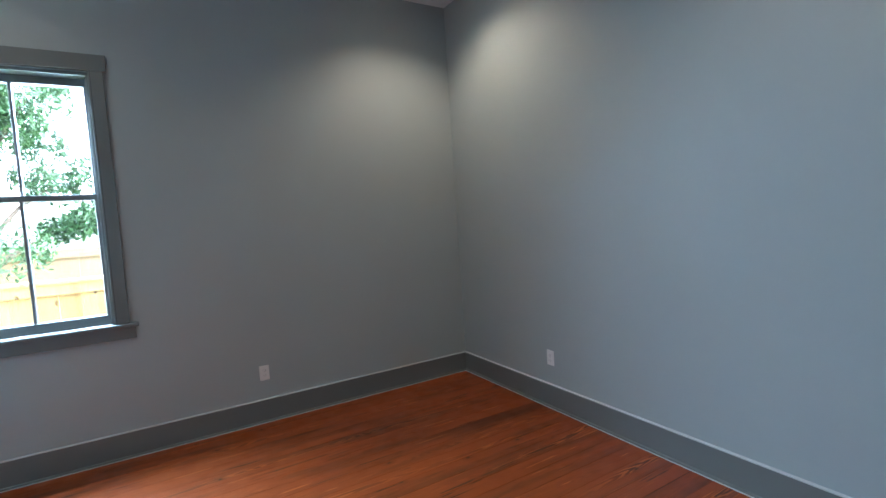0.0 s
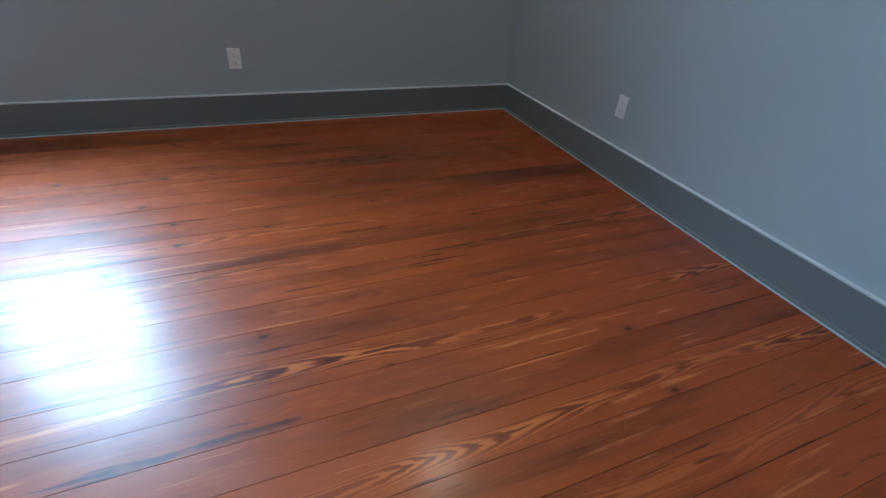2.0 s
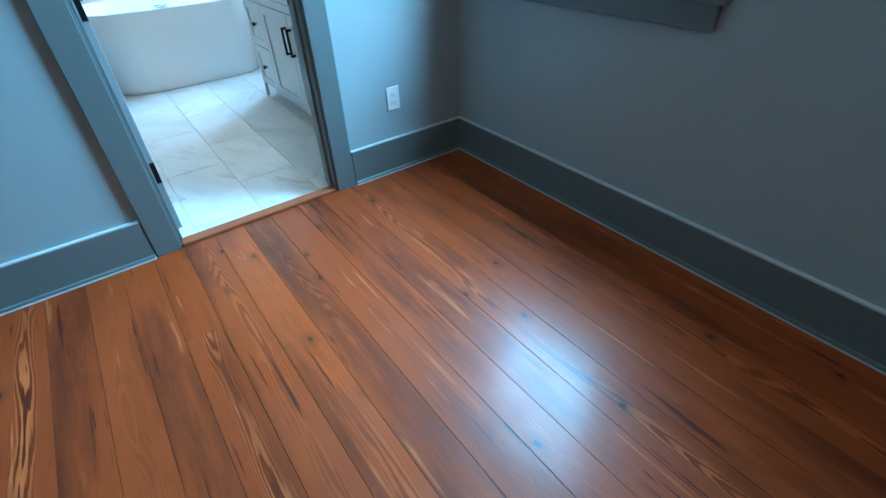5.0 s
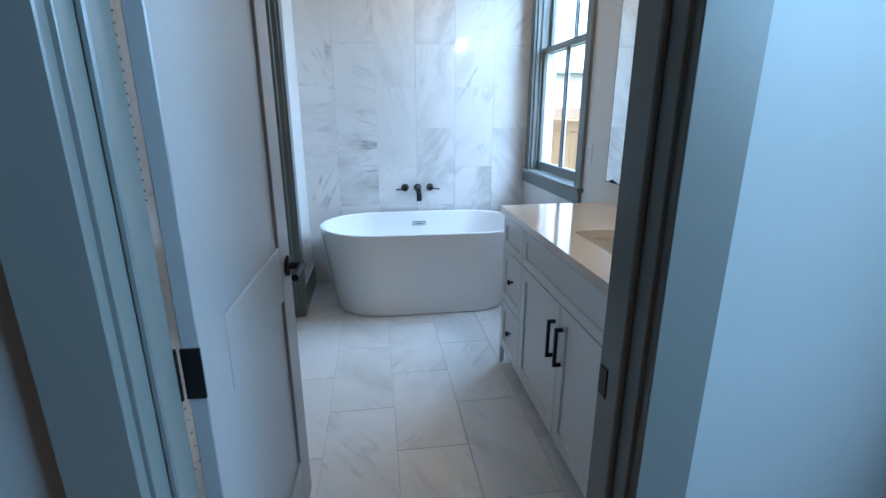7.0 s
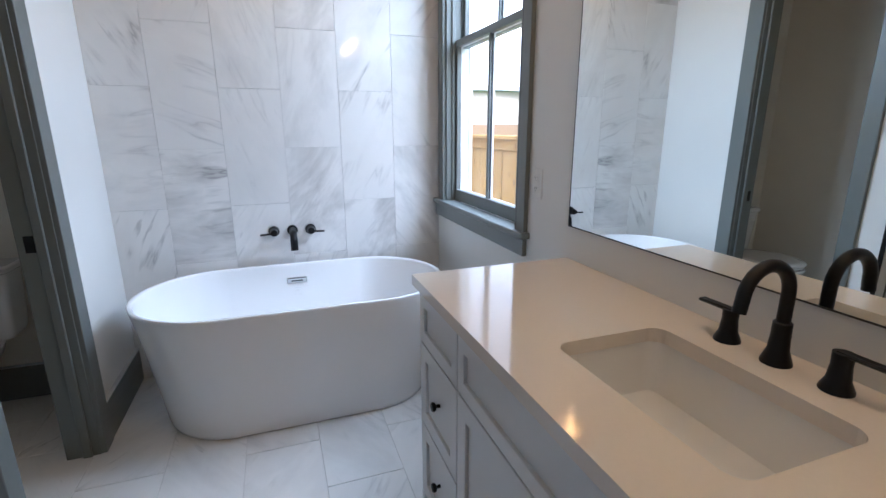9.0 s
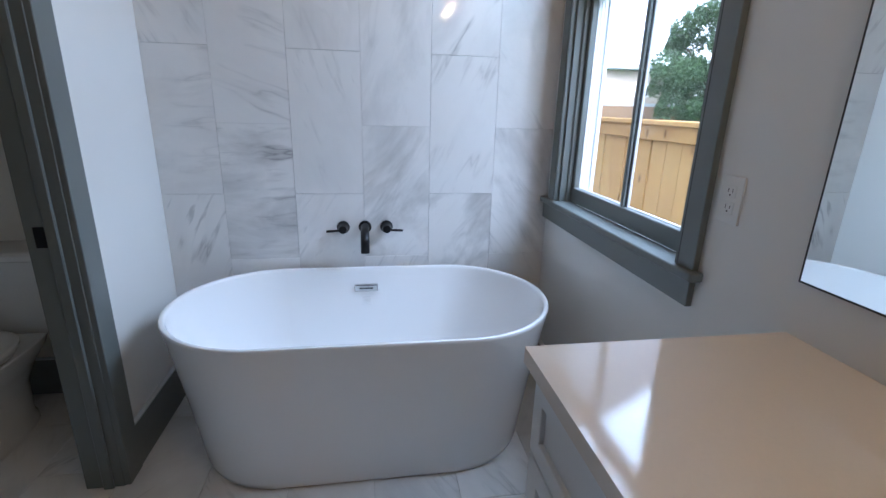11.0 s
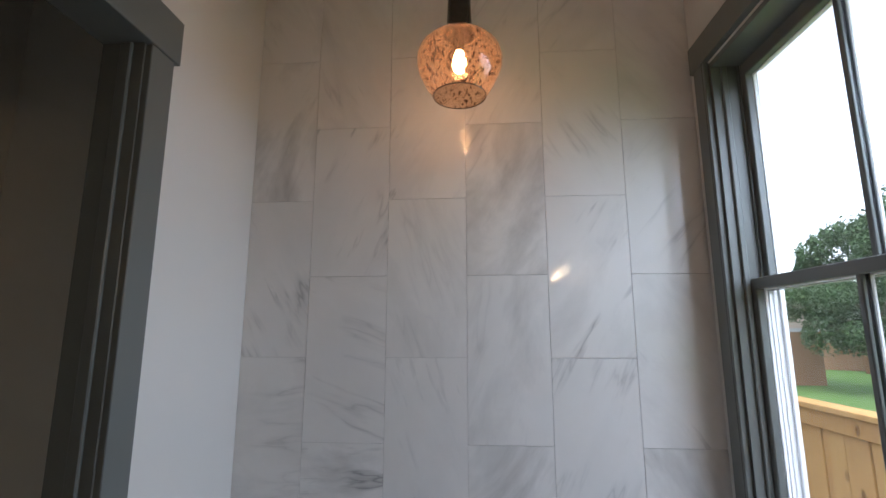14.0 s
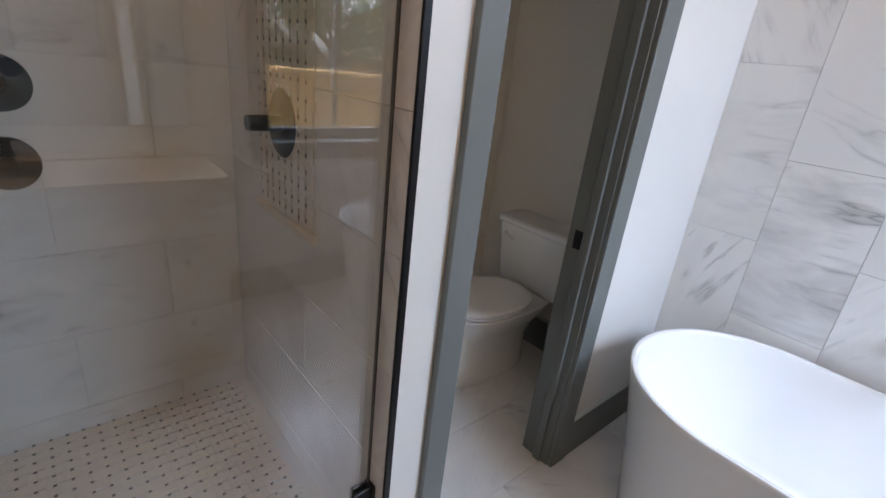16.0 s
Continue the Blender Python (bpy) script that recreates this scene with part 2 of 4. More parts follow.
def clear_glass(name, tint=(1, 1, 1), rough=0.0, gloss=1.0):
    """A thin pane: clear, with mirror gloss by its Fresnel."""
    m = bpy.data.materials.new(name)
    m.use_nodes = True
    t = m.node_tree
    t.nodes.remove(t.nodes["Principled BSDF"])
    tr = t.nodes.new("ShaderNodeBsdfTransparent")
    tr.inputs[0].default_value = (*tint, 1)
    gl = t.nodes.new("ShaderNodeBsdfGlossy")
    gl.inputs["Roughness"].default_value = rough
    lw = t.nodes.new("ShaderNodeLayerWeight")
    lw.inputs[0].default_value = 0.5
    pw = t.nodes.new("ShaderNodeMath")
    pw.operation = "POWER"
    pw.inputs[1].default_value = 5.0
    t.links.new(lw.outputs["Facing"], pw.inputs[0])
    ml = t.nodes.new("ShaderNodeMath")
    ml.operation = "MULTIPLY_ADD"
    ml.inputs[1].default_value = 0.9
    ml.inputs[2].default_value = 0.04 * gloss
    t.links.new(pw.outputs[0], ml.inputs[0])
    mx = t.nodes.new("ShaderNodeMixShader")
    t.links.new(ml.outputs[0], mx.inputs[0])
    t.links.new(tr.outputs[0], mx.inputs[1])
    t.links.new(gl.outputs[0], mx.inputs[2])
    t.links.new(mx.outputs[0], t.nodes["Material Output"].inputs[0])
    return m


def glowing(name, colour, strength):
    m = bpy.data.materials.new(name)
    m.use_nodes = True
    b = m.node_tree.nodes["Principled BSDF"]
    b.inputs["Emission Color"].default_value = (*colour, 1)
    b.inputs["Emission Strength"].default_value = strength
    return m


def seeded_glass():
    """Amber glass of the pendant, with dark seeds and flecks blown into it."""
    m = clear_glass("amber_seeded_glass", (0.80, 0.56, 0.34), 0.05, 1.6)
    t = m.node_tree
    tr = next(n for n in t.nodes if n.type == "BSDF_TRANSPARENT")
    tc = t.nodes.new("ShaderNodeTexCoord")
    mp = t.nodes.new("ShaderNodeMapping")
    mp.inputs["Scale"].default_value = (1, 1, 0.35)
    ns = t.nodes.new("ShaderNodeTexNoise")
    ns.inputs["Scale"].default_value = 95
    ns.inputs["Detail"].default_value = 3
    rp = t.nodes.new("ShaderNodeValToRGB")
    rp.color_ramp.elements[0].position, rp.color_ramp.elements[0].color = 0.35, (0.25, 0.14, 0.08, 1)
    rp.color_ramp.elements[1].position, rp.color_ramp.elements[1].color = 0.42, (0.95, 0.84, 0.74, 1)
    t.links.new(tc.outputs["Object"], mp.inputs[0])
    t.links.new(mp.outputs[0], ns.inputs["Vector"])
    t.links.new(ns.outputs[0], rp.inputs[0])
    t.links.new(rp.outputs[0], tr.inputs[0])
    # the blown glass scatters some of the bulb's light
    tl = t.nodes.new("ShaderNodeBsdfTranslucent")
    tl.inputs[0].default_value = (0.95, 0.62, 0.46, 1)
    mx = t.nodes.new("ShaderNodeMixShader")
    mx.inputs[0].default_value = 0.06
    out = t.nodes["Material Output"].inputs[0]
    t.links.new(out.links[0].from_socket, mx.inputs[1])
    t.links.new(tl.outputs[0], mx.inputs[2])
    t.links.new(mx.outputs[0], out)
    return m


def frame_ring(y0, y1, z0, z1, rail, x0, x1):
    """A flat square frame, x0 (front) to x1 thick, in one piece."""
    bm = bmesh.new()
    rows = []
    for x, r in ((x0, 0), (x0, rail), (x1, rail), (x1, 0)):
        rows.append([bm.verts.new((x, y, z)) for y, z in ((y0 + r, z0 + r), (y1 - r, z0 + r), (y1 - r, z1 - r), (y0 + r, z1 - r))])
    for a, b in zip(rows, rows[1:] + rows[:1]):
        for i in range(4):
            bm.faces.new((a[i], a[(i + 1) % 4], b[(i + 1) % 4], b[i]))
    return bm


def leafy(name, a, b):
    m = Mat(name, 0.6, spec=0.3)
    r = m.node("NewGeometry").outputs["Random Per Island"]
    m.b.inputs["Subsurface Weight"].default_value = 0.0
    return m.base(m.mix(r, a, b))


WALL_BED = painted("grey_wall_paint", (0.33, 0.362, 0.358), 0.5, spec=0.5)
WALL_BATH = painted("off_white_wall_paint", (0.70, 0.69, 0.66), 0.5)
WALL_WC = painted("putty_wall_paint", (0.72, 0.68, 0.60), 0.55)
TRIM = painted("grey_trim_paint", (0.140, 0.152, 0.144), 0.36, spec=0.5, orange=0.05)
DOOR_PAINT = painted("pale_grey_door_paint", (0.27, 0.275, 0.275), 0.34, spec=0.5, orange=0.05)
CAB_PAINT = painted("white_cabinet_paint", (0.66, 0.66, 0.655), 0.35, spec=0.5, orange=0.04)
CEIL = painted("white_ceiling_paint", (0.74, 0.74, 0.72), 0.7)
CAULK = plain("pale_caulk", (0.50, 0.52, 0.52), 0.5)
PINE = heart_pine()
PINE_GAP = plain("dark_board_joint", (0.012, 0.005, 0.003), 0.8)
OAK_SILL = fence_wood("varnished_threshold_wood", (0.34, 0.13, 0.055), (0.22, 0.07, 0.025))
MARBLE = marble("polished_marble_tile", 0.06)
MARBLE_FLOOR = marble("honed_marble_tile", 0.2, True)
GROUT = plain("pale_grey_grout", (0.62, 0.61, 0.59), 0.85)
TUB_WHITE = plain("white_acrylic", (0.82, 0.82, 0.82), 0.12, coat=0.4, var=0.01, scale=3)
PORCELAIN = plain("white_porcelain", (0.78, 0.77, 0.75), 0.1, coat=0.4, var=0.01, scale=3)
QUARTZ = plain("cream_quartz", (0.72, 0.65, 0.57), 0.09, var=0.025, scale=160)
BLACK = plain("matt_black_metal", (0.012, 0.012, 0.013), 0.38, 0.6, var=0.2, scale=80)
CHROME = plain("polished_chrome", (0.60, 0.60, 0.60), 0.07, 1.0)
MIRROR = Mat("mirror_silver", 0.0, 1.0, (0.86, 0.90, 0.89)).m
GLASS = clear_glass("window_glass")
SHOWER_GLASS = clear_glass("shower_glass", (0.96, 0.98, 0.975), gloss=2.6)
PLASTIC = plain("white_plastic", (0.70, 0.69, 0.66), 0.3, var=0.01)
DOT = plain("grey_brown_stone_dot", (0.075, 0.062, 0.055), 0.4, var=0.2, scale=30)
SLOT = plain("dark_slot", (0.03, 0.03, 0.03), 0.6)
VINYL = plain("white_vinyl_frame", (0.80, 0.80, 0.80), 0.35, var=0.02)
CEDAR = fence_wood("fresh_cedar", (0.74, 0.50, 0.19), (0.44, 0.22, 0.065))
CEDAR_OLD = fence_wood("weathered_cedar", (0.30, 0.20, 0.13), (0.20, 0.12, 0.07))
SIDING = plain("cream_siding", (0.46, 0.39, 0.34), 0.7, var=0.05, scale=4)
ROOF = plain("pale_metal_roof", (0.42, 0.46, 0.50), 0.4)
BARK = plain("bark", (0.10, 0.075, 0.055), 0.9, var=0.4, scale=12)
LEAF = leafy("green_leaves", (0.026, 0.062, 0.026), (0.095, 0.16, 0.07))
GRASS = plain("lawn_grass", (0.10, 0.20, 0.045), 0.9, var=0.35, scale=1.5)
BULB = glowing("lit_bulb", (1.0, 0.62, 0.28), 25)
BULB_FROST = glowing("lit_frosted_globe", (1.0, 0.70, 0.42), 6)
CAN_LIT = glowing("lit_can_lens", (1.0, 0.78, 0.52), 3)
AMBER = seeded_glass()
SMOKE = plain("smoky_glass_neck", (0.035, 0.028, 0.024), 0.12, var=0.3, scale=60)
CREAM_STONE = plain("cream_mosaic", (0.66, 0.60, 0.52), 0.3, var=0.12, scale=20)

# ---- mesh helpers ----


def box(bm, lo, hi, m=None):
    (a, b, c), (d, e, f) = lo, hi
    vs = [bm.verts.new(p) for p in ((a, b, c), (d, b, c), (d, e, c), (a, e, c), (a, b, f), (d, b, f), (d, e, f), (a, e, f))]
    for q in ((0, 3, 2, 1), (4, 5, 6, 7), (0, 1, 5, 4), (1, 2, 6, 5), (2, 3, 7, 6), (3, 0, 4, 7)):
        bm.faces.new([vs[i] for i in q])
    if m is not None:
        for v in vs:
            v.co = m @ v.co
    return vs


def boxes(*pairs):
    bm = bmesh.new()
    for lo, hi in pairs:
        box(bm, lo, hi)
    return bm


def soften(bm, w=0.002, n=1):
    bmesh.ops.bevel(bm, geom=bm.edges[:], offset=w, segments=n, affect="EDGES", profile=0.5, clamp_overlap=True)
    return bm


def mesh_object(name, bm, material, smooth=False):
    me = bpy.data.meshes.new(name)
    bmesh.ops.recalc_face_normals(bm, faces=bm.faces[:])
    bm.to_mesh(me)
    bm.free()
    me.materials.append(material)
    if smooth:
        me.shade_smooth()
        me.set_sharp_from_angle(angle=radians(38))
    return new(name, me)


def part(name, bm, material, parent, label="", smooth=False):
    ob = mesh_object(name, bm, material, smooth)
    ob.parent = parent
    if label:
        tagged(ob, label)
    return ob


def structure(name, bm, material, label, category):
    return tagged(mesh_object(name, bm, material), label, category, kind="structure")


def thing(name, m, label, category, group=""):
    ob = new(name)
    ob.empty_display_size = 0.1
    ob.matrix_world = m
    return tagged(ob, label, category, group)


def lathe(bm, profile, n=32, m=None, close=False):
    """Turns (radius, height) pairs about z."""
    rings = []
    for r, z in profile:
        ring = [bm.verts.new((r * math.cos(2 * math.pi * i / n), r * math.sin(2 * math.pi * i / n), z)) for i in range(n)]
        rings.append(ring)
    for a, b in zip(rings, rings[1:]):
        for i in range(n):
            bm.faces.new((a[i], a[(i + 1) % n], b[(i + 1) % n], b[i]))
    if close:
        bm.faces.new(rings[0][::-1])
        bm.faces.new(rings[-1])
    if m is not None:
        for ring in rings:
            for v in ring:
                v.co = m @ v.co
    return bm


def tube(bm, pts, r, n=14, radii=None):
    """A round bar along points, closed at both ends."""
    pts = [Vector(p) for p in pts]
    rings = []
    up = Vector((0, 0, 1))
    side = None
    for i, p in enumerate(pts):
        d = (pts[min(i + 1, len(pts) - 1)] - pts[max(i - 1, 0)]).normalized()
        if side is None:
            side = d.cross(up) if abs(d.z) < 0.9 else d.cross(Vector((1, 0, 0)))
        side = (side - d * side.dot(d)).normalized()
        other = d.cross(side)
        rr = radii[i] if radii else r
        rings.append([bm.verts.new(p + rr * (math.cos(2 * math.pi * k / n) * side + math.sin(2 * math.pi * k / n) * other)) for k in range(n)])
    for a, b in zip(rings, rings[1:]):
        for k in range(n):
            bm.faces.new((a[k], a[(k + 1) % n], b[(k + 1) % n], b[k]))
    bm.faces.new(rings[0][::-1])
    bm.faces.new(rings[-1])
    return bm


def rings_mesh(bm, rings, cap0=True, cap1=True):
    vs = [[bm.verts.new(p) for p in ring] for ring in rings]
    n = len(vs[0])
    for a, b in zip(vs, vs[1:]):
        for k in range(n):
            bm.faces.new((a[k], a[(k + 1) % n], b[(k + 1) % n], b[k]))
    if cap0:
        bm.faces.new(vs[0][::-1])
    if cap1:
        bm.faces.new(vs[-1])
    return bm


def superoval(cx, cy, a, b, z, p=2.5, n=64):
    out = []
    for i in range(n):
        t = 2 * math.pi * i / n
        c, s = math.cos(t), math.sin(t)
        out.append((cx + a * math.copysign(abs(c) ** (2 / p), c), cy + b * math.copysign(abs(s) ** (2 / p), s), z))
    return out


def rounded_rect(x0, x1, y0, y1, r, z, n=6):
    out = []
    for cx, cy, a0 in ((x1 - r, y1 - r, 0), (x0 + r, y1 - r, 90), (x0 + r, y0 + r, 180), (x1 - r, y0 + r, 270)):
        for i in range(n + 1):
            a = radians(a0 + 90 * i / n)
            out.append((cx + r * math.cos(a), cy + r * math.sin(a), z))
    return out

# ---- plan ----
YT = 3.15        # face of the tiled wall
XL = -1.768      # bathroom face of the wall to shower and closet
XS = -2.87       # far wall of shower and closet
YS = -3.985      # south wall of the bedroom
XW = -5.05       # west wall of the bedroom
H = 3.5          # ceilings
WIN_BED, WIN_BATH = -0.757, 2.563
HALF_BED, HALF_BATH, W_Z0, W_Z1 = 0.43, 0.46, 0.912, 2.62
DOOR_X0, DOOR_X1, DOOR_H = -1.583, -0.797, 2.46      # rough opening
WC_Y0, WC_Y1 = 1.877, 2.505
SH_Y0, SH_Y1, SH_H = 0.26, 1.70, 2.35


def wall_y(x0, x1, spans, holes, z1=H):
    """Boxes of a wall that runs along y, x0 to x1 thick, with holes (y0, y1, z0, z1)."""
    out = []
    y = spans[0]
    for a, b, c, d in sorted(holes):
        out.append(((x0, y, 0), (x1, a, z1)))
        if c > 0:
            out.append(((x0, a, 0), (x1, b, c)))
        out.append(((x0, a, d), (x1, b, z1)))
        y = b
    out.append(((x0, y, 0), (x1, spans[1], z1)))
    return out


win_holes = [(c - o, c + o, W_Z0, W_Z1) for c, o in ((WIN_BED, HALF_BED), (WIN_BATH, HALF_BATH))]
structure("wall_east_bedroom", boxes(*wall_y(0, 0.17, (YS - 0.15, 0.06), win_holes[:1])), WALL_BED, "grey painted outer wall of the bedroom", "wall")
structure("wall_east_bathroom", boxes(*wall_y(0, 0.17, (0.06, YT + 0.15), win_holes[1:])), WALL_BATH, "off-white painted outer wall of the bathroom", "wall")
structure("wall_south", boxes(((XW, YS - 0.15, 0), (0, YS, H))), WALL_BED, "grey painted bedroom wall", "wall")
structure("wall_west", boxes(((XW - 0.15, YS - 0.15, 0), (XW, 0.06, H))), WALL_BED, "grey painted bedroom wall", "wall")
structure("wall_door_bedroom_side", boxes(((XW, 0, 0), (DOOR_X0, 0.06, H)), ((DOOR_X1, 0, 0), (0, 0.06, H)), ((DOOR_X0, 0, DOOR_H), (DOOR_X1, 0.06, H))), WALL_BED, "grey painted wall with the bathroom doorway", "wall")
structure("wall_door_bathroom_side", boxes(((XS - 0.1, 0.06, 0), (DOOR_X0, 0.12, H)), ((DOOR_X1, 0.06, 0), (0, 0.12, H)), ((DOOR_X0, 0.06, DOOR_H), (DOOR_X1, 0.12, H))), WALL_BATH, "off-white painted wall with the bedroom doorway", "wall")
wall_north = structure("wall_north", boxes(((XS - 0.1, YT + 0.012, 0), (0, YT + 0.15, H))), GROUT, "tile-backed bathroom wall behind the tub", "wall")
structure("wall_partition", boxes(*wall_y(XL - 0.06, XL, (0.12, YT + 0.012), [(SH_Y0, SH_Y1 + 0.013, 0, SH_H), (WC_Y0, WC_Y1, 0, DOOR_H)])), WALL_BATH, "off-white wall with the shower and closet openings", "wall")
structure("wall_partition_back", boxes(*wall_y(XL - 0.12, XL - 0.06, (0.12, YT + 0.012), [(SH_Y0, SH_Y1 + 0.013, 0, SH_H), (WC_Y0, WC_Y1, 0, DOOR_H)])), WALL_WC, "putty painted back of the partition wall", "wall")
structure("wall_closet_south", boxes(((XS, 1.76, 0), (XL - 0.12, 1.82, H))), WALL_WC, "putty painted wall of the toilet closet", "wall")
structure("wall_closet_west", boxes(((XS - 0.1, 1.76, 0), (XS, YT + 0.012, H))), WALL_WC, "putty painted wall of the toilet closet", "wall")
structure("wall_closet_north", boxes(((XS, YT - 0.004, 0), (XL - 0.12, YT + 0.012, H))), WALL_WC, "putty painted wall behind the toilet", "wall")
structure("ceiling_bedroom", boxes(((XW - 0.15, YS - 0.15, H), (0.17, 0.06, H + 0.12))), CEIL, "white painted bedroom ceiling", "ceiling")
structure("ceiling_bathroom", boxes(((XS - 0.1, 0.06, H), (0.17, YT + 0.15, H + 0.12))), CEIL, "white painted bathroom ceiling", "ceiling")
floor_bed = structure("floor_bedroom", boxes(((XW - 0.15, YS - 0.15, -0.2), (0.17, 0.02, -0.006))), PINE_GAP, "heart pine board floor with a satin varnish", "floor")
floor_bath = structure("floor_bathroom", boxes(((XS - 0.1, 0.02, -0.2), (0.17, YT + 0.15, -0.003))), GROUT, "white marble tile floor with pale grout", "floor")

# baseboards: a tall flat board with a quarter-round shoe
BH, BT = 0.182, 0.018


def baseboard(a, b, inward, face, shoe=True, name="baseboard", z=BH):
    """Along a wall from a to b (x, y); inward: unit vector into the room."""
    (ax, ay), (bx, by), (ix, iy) = a, b, inward
    bm = bmesh.new()

    def run(t, z0, z1):
        xs = sorted((ax, bx, ax + ix * t, bx + ix * t))
        ys = sorted((ay, by, ay + iy * t, by + iy * t))
        box(bm, (xs[0], ys[0], z0), (xs[-1], ys[-1], z1))

    run(BT, 0, z)
    if shoe:
        run(BT + 0.012, 0, 0.018)
    ob = structure(name, soften(bm, 0.0025), TRIM, "grey painted flat baseboard along the wall", "baseboard")
    bm = bmesh.new()
    xs, ys = sorted((ax, bx, ax + ix * (BT + 0.001), bx + ix * (BT + 0.001))), sorted((ay, by, ay + iy * (BT + 0.001), by + iy * (BT + 0.001)))
    box(bm, (xs[0], ys[0], z - 0.004), (xs[-1], ys[-1], z + 0.0025))
    xs, ys = sorted((ax, bx, ax + ix * (BT + 0.015), bx + ix * (BT + 0.015))), sorted((ay, by, ay + iy * (BT + 0.015), by + iy * (BT + 0.015)))
    if shoe:
        box(bm, (xs[0], ys[0], 0), (xs[-1], ys[-1], 0.006))
    part("caulk_line", bm, CAULK, ob, "pale caulk line")
    return ob


CW = 0.098   # casing width
baseboard((0, YS), (0, 0), (-1, 0), None)
baseboard((XW + BT, YS), (-BT, YS), (0, 1), None)
baseboard((XW, YS), (XW, 0), (1, 0), None)
baseboard((DOOR_X1 + CW - 0.005, 0), (-BT, 0), (0, -1), None)
baseboard((XW + BT, 0), (DOOR_X0 - CW + 0.005, 0), (0, -1), None)
baseboard((XL, WC_Y1 + CW - 0.015), (XL, YT), (1, 0), None, False)
baseboard((XL, SH_Y1 + 0.022), (XL, WC_Y0 - CW + 0.033), (1, 0), None, False, z=0.15)
baseboard((0, 1.75), (0, YT), (-1, 0), None, False)
baseboard((XS, YT - 0.004), (XL - 0.12, YT - 0.004), (0, -1), None, False)
baseboard((XS, 1.82), (XS, YT - 0.004 - BT), (1, 0), None, False)

# ---- windows ----


def window(name, yc, o, stool_near, stool_far, label, wide):
    """A two-over-two sash window in the east wall, o half its opening, with flat casing, stool and apron."""
    top = tagged(new(name), label, "window", kind="structure")
    cin, cout = o - 0.008, o + wide
    for s in (-1, 1):
        def strip(nm, a, b, x0, x1, z0, z1, w, mat, text="", under=top):
            ys = sorted((yc + s * a, yc + s * b))
            return part(nm, soften(boxes(((x0, ys[0], z0), (x1, ys[1], z1))), w), mat, under, text)

        casing = strip("side_casing", cin, cout, -0.02, 0.0, W_Z0 + 0.02, W_Z1 + 0.008, 0.002, TRIM)
        strip("joint_line", cin + 0.012, cin + 0.0145, -0.0206, -0.0195, W_Z0 + 0.021, W_Z1 + 0.007, 0.0001, SLOT, "dark joint line", casing)
        strip("side_jamb", o - 0.02, o, 0.0, 0.092, W_Z0, W_Z1, 0.001, TRIM)
        strip("inner_stop", o - 0.030, o - 0.02, 0.030, 0.050, W_Z0 + 0.02, W_Z1 - 0.02, 0.003, TRIM)
        strip("parting_stop", o - 0.028, o - 0.02, 0.0885, 0.0955, W_Z0 + 0.02, W_Z1 - 0.02, 0.001, TRIM)
        liner = strip("jamb_liner", o - 0.02, o, 0.0925, 0.150, W_Z0, W_Z1, 0.001, VINYL, "white jamb liner")
        for x in (0.106, 0.120, 0.137):
            strip("rib", o - 0.0235, o - 0.02, x, x + 0.003, W_Z0 + 0.02, 1.785, 0.0005, VINYL, "", liner)
        strip("outer_bead", o - 0.030, o - 0.02, 0.136, 0.149, W_Z0 + 0.012, W_Z1 - 0.02, 0.003, VINYL, "white outer bead")
    part("head_jamb", soften(boxes(((0, yc - o, W_Z1 - 0.02), (0.15, yc + o, W_Z1))), 0.001), TRIM, top)
    part("outer_head", soften(boxes(((0.151, yc - o, W_Z1 - 0.03), (0.19, yc + o, W_Z1))), 0.004), VINYL, top, "white outer frame")
    part("outer_sill", soften(boxes(((0.088, yc - o + 0.001, W_Z0 - 0.001), (0.24, yc + o - 0.001, W_Z0 + 0.012))), 0.004), VINYL, top, "white outer sill")
    far = min(yc + cout + 0.02, YT - 0.003)
    part("head_casing", soften(boxes(((-0.024, yc - cout - 0.02, W_Z1 + 0.008), (0, far, W_Z1 + 0.115))), 0.002), TRIM, top)
    part("stool", soften(boxes(((-0.040, yc - stool_near, W_Z0 - 0.006), (0.054, yc + stool_far, W_Z0 + 0.02))), 0.006, 3), TRIM, top)
    part("apron", soften(boxes(((-0.02, yc - stool_near + 0.022, W_Z0 - 0.084), (0, yc + stool_far - (0 if yc > 0 else 0.022), W_Z0 - 0.006))), 0.002), TRIM, top)
    # sashes: the lower one inside, the upper one outside
    for nm, x0, z0, z1, rail0, rail1 in (("lower_sash", 0.052, W_Z0 + 0.02, 1.826, 0.066, 0.036), ("upper_sash", 0.098, 1.786, W_Z1 - 0.02, 0.036, 0.05)):
        y0, y1 = yc - o + 0.0205, yc + o - 0.0205
        x1 = x0 + 0.035
        bm = bmesh.new()
        rows = []
        for x, r in ((x0, 0), (x0, 1), (x1, 1), (x1, 0)):
            rows.append([bm.verts.new((x, y, z)) for y, z in ((y0 + 0.029 * r, z0 + rail0 * r), (y1 - 0.029 * r, z0 + rail0 * r), (y1 - 0.029 * r, z1 - rail1 * r), (y0 + 0.029 * r, z1 - rail1 * r))])
        for ra, rb in zip(rows, rows[1:] + rows[:1]):
            for i in range(4):
                bm.faces.new((ra[i], ra[(i + 1) % 4], rb[(i + 1) % 4], rb[i]))
        sash = part(nm, soften(bm, 0.003), TRIM, top)
        g0, g1 = z0 + rail0, z1 - rail1
        part("muntin", soften(boxes(((x0 + 0.004, yc - 0.009, g0 - 0.002), (x0 + 0.0155, yc + 0.009, g1 + 0.002))), 0.003), TRIM, sash)
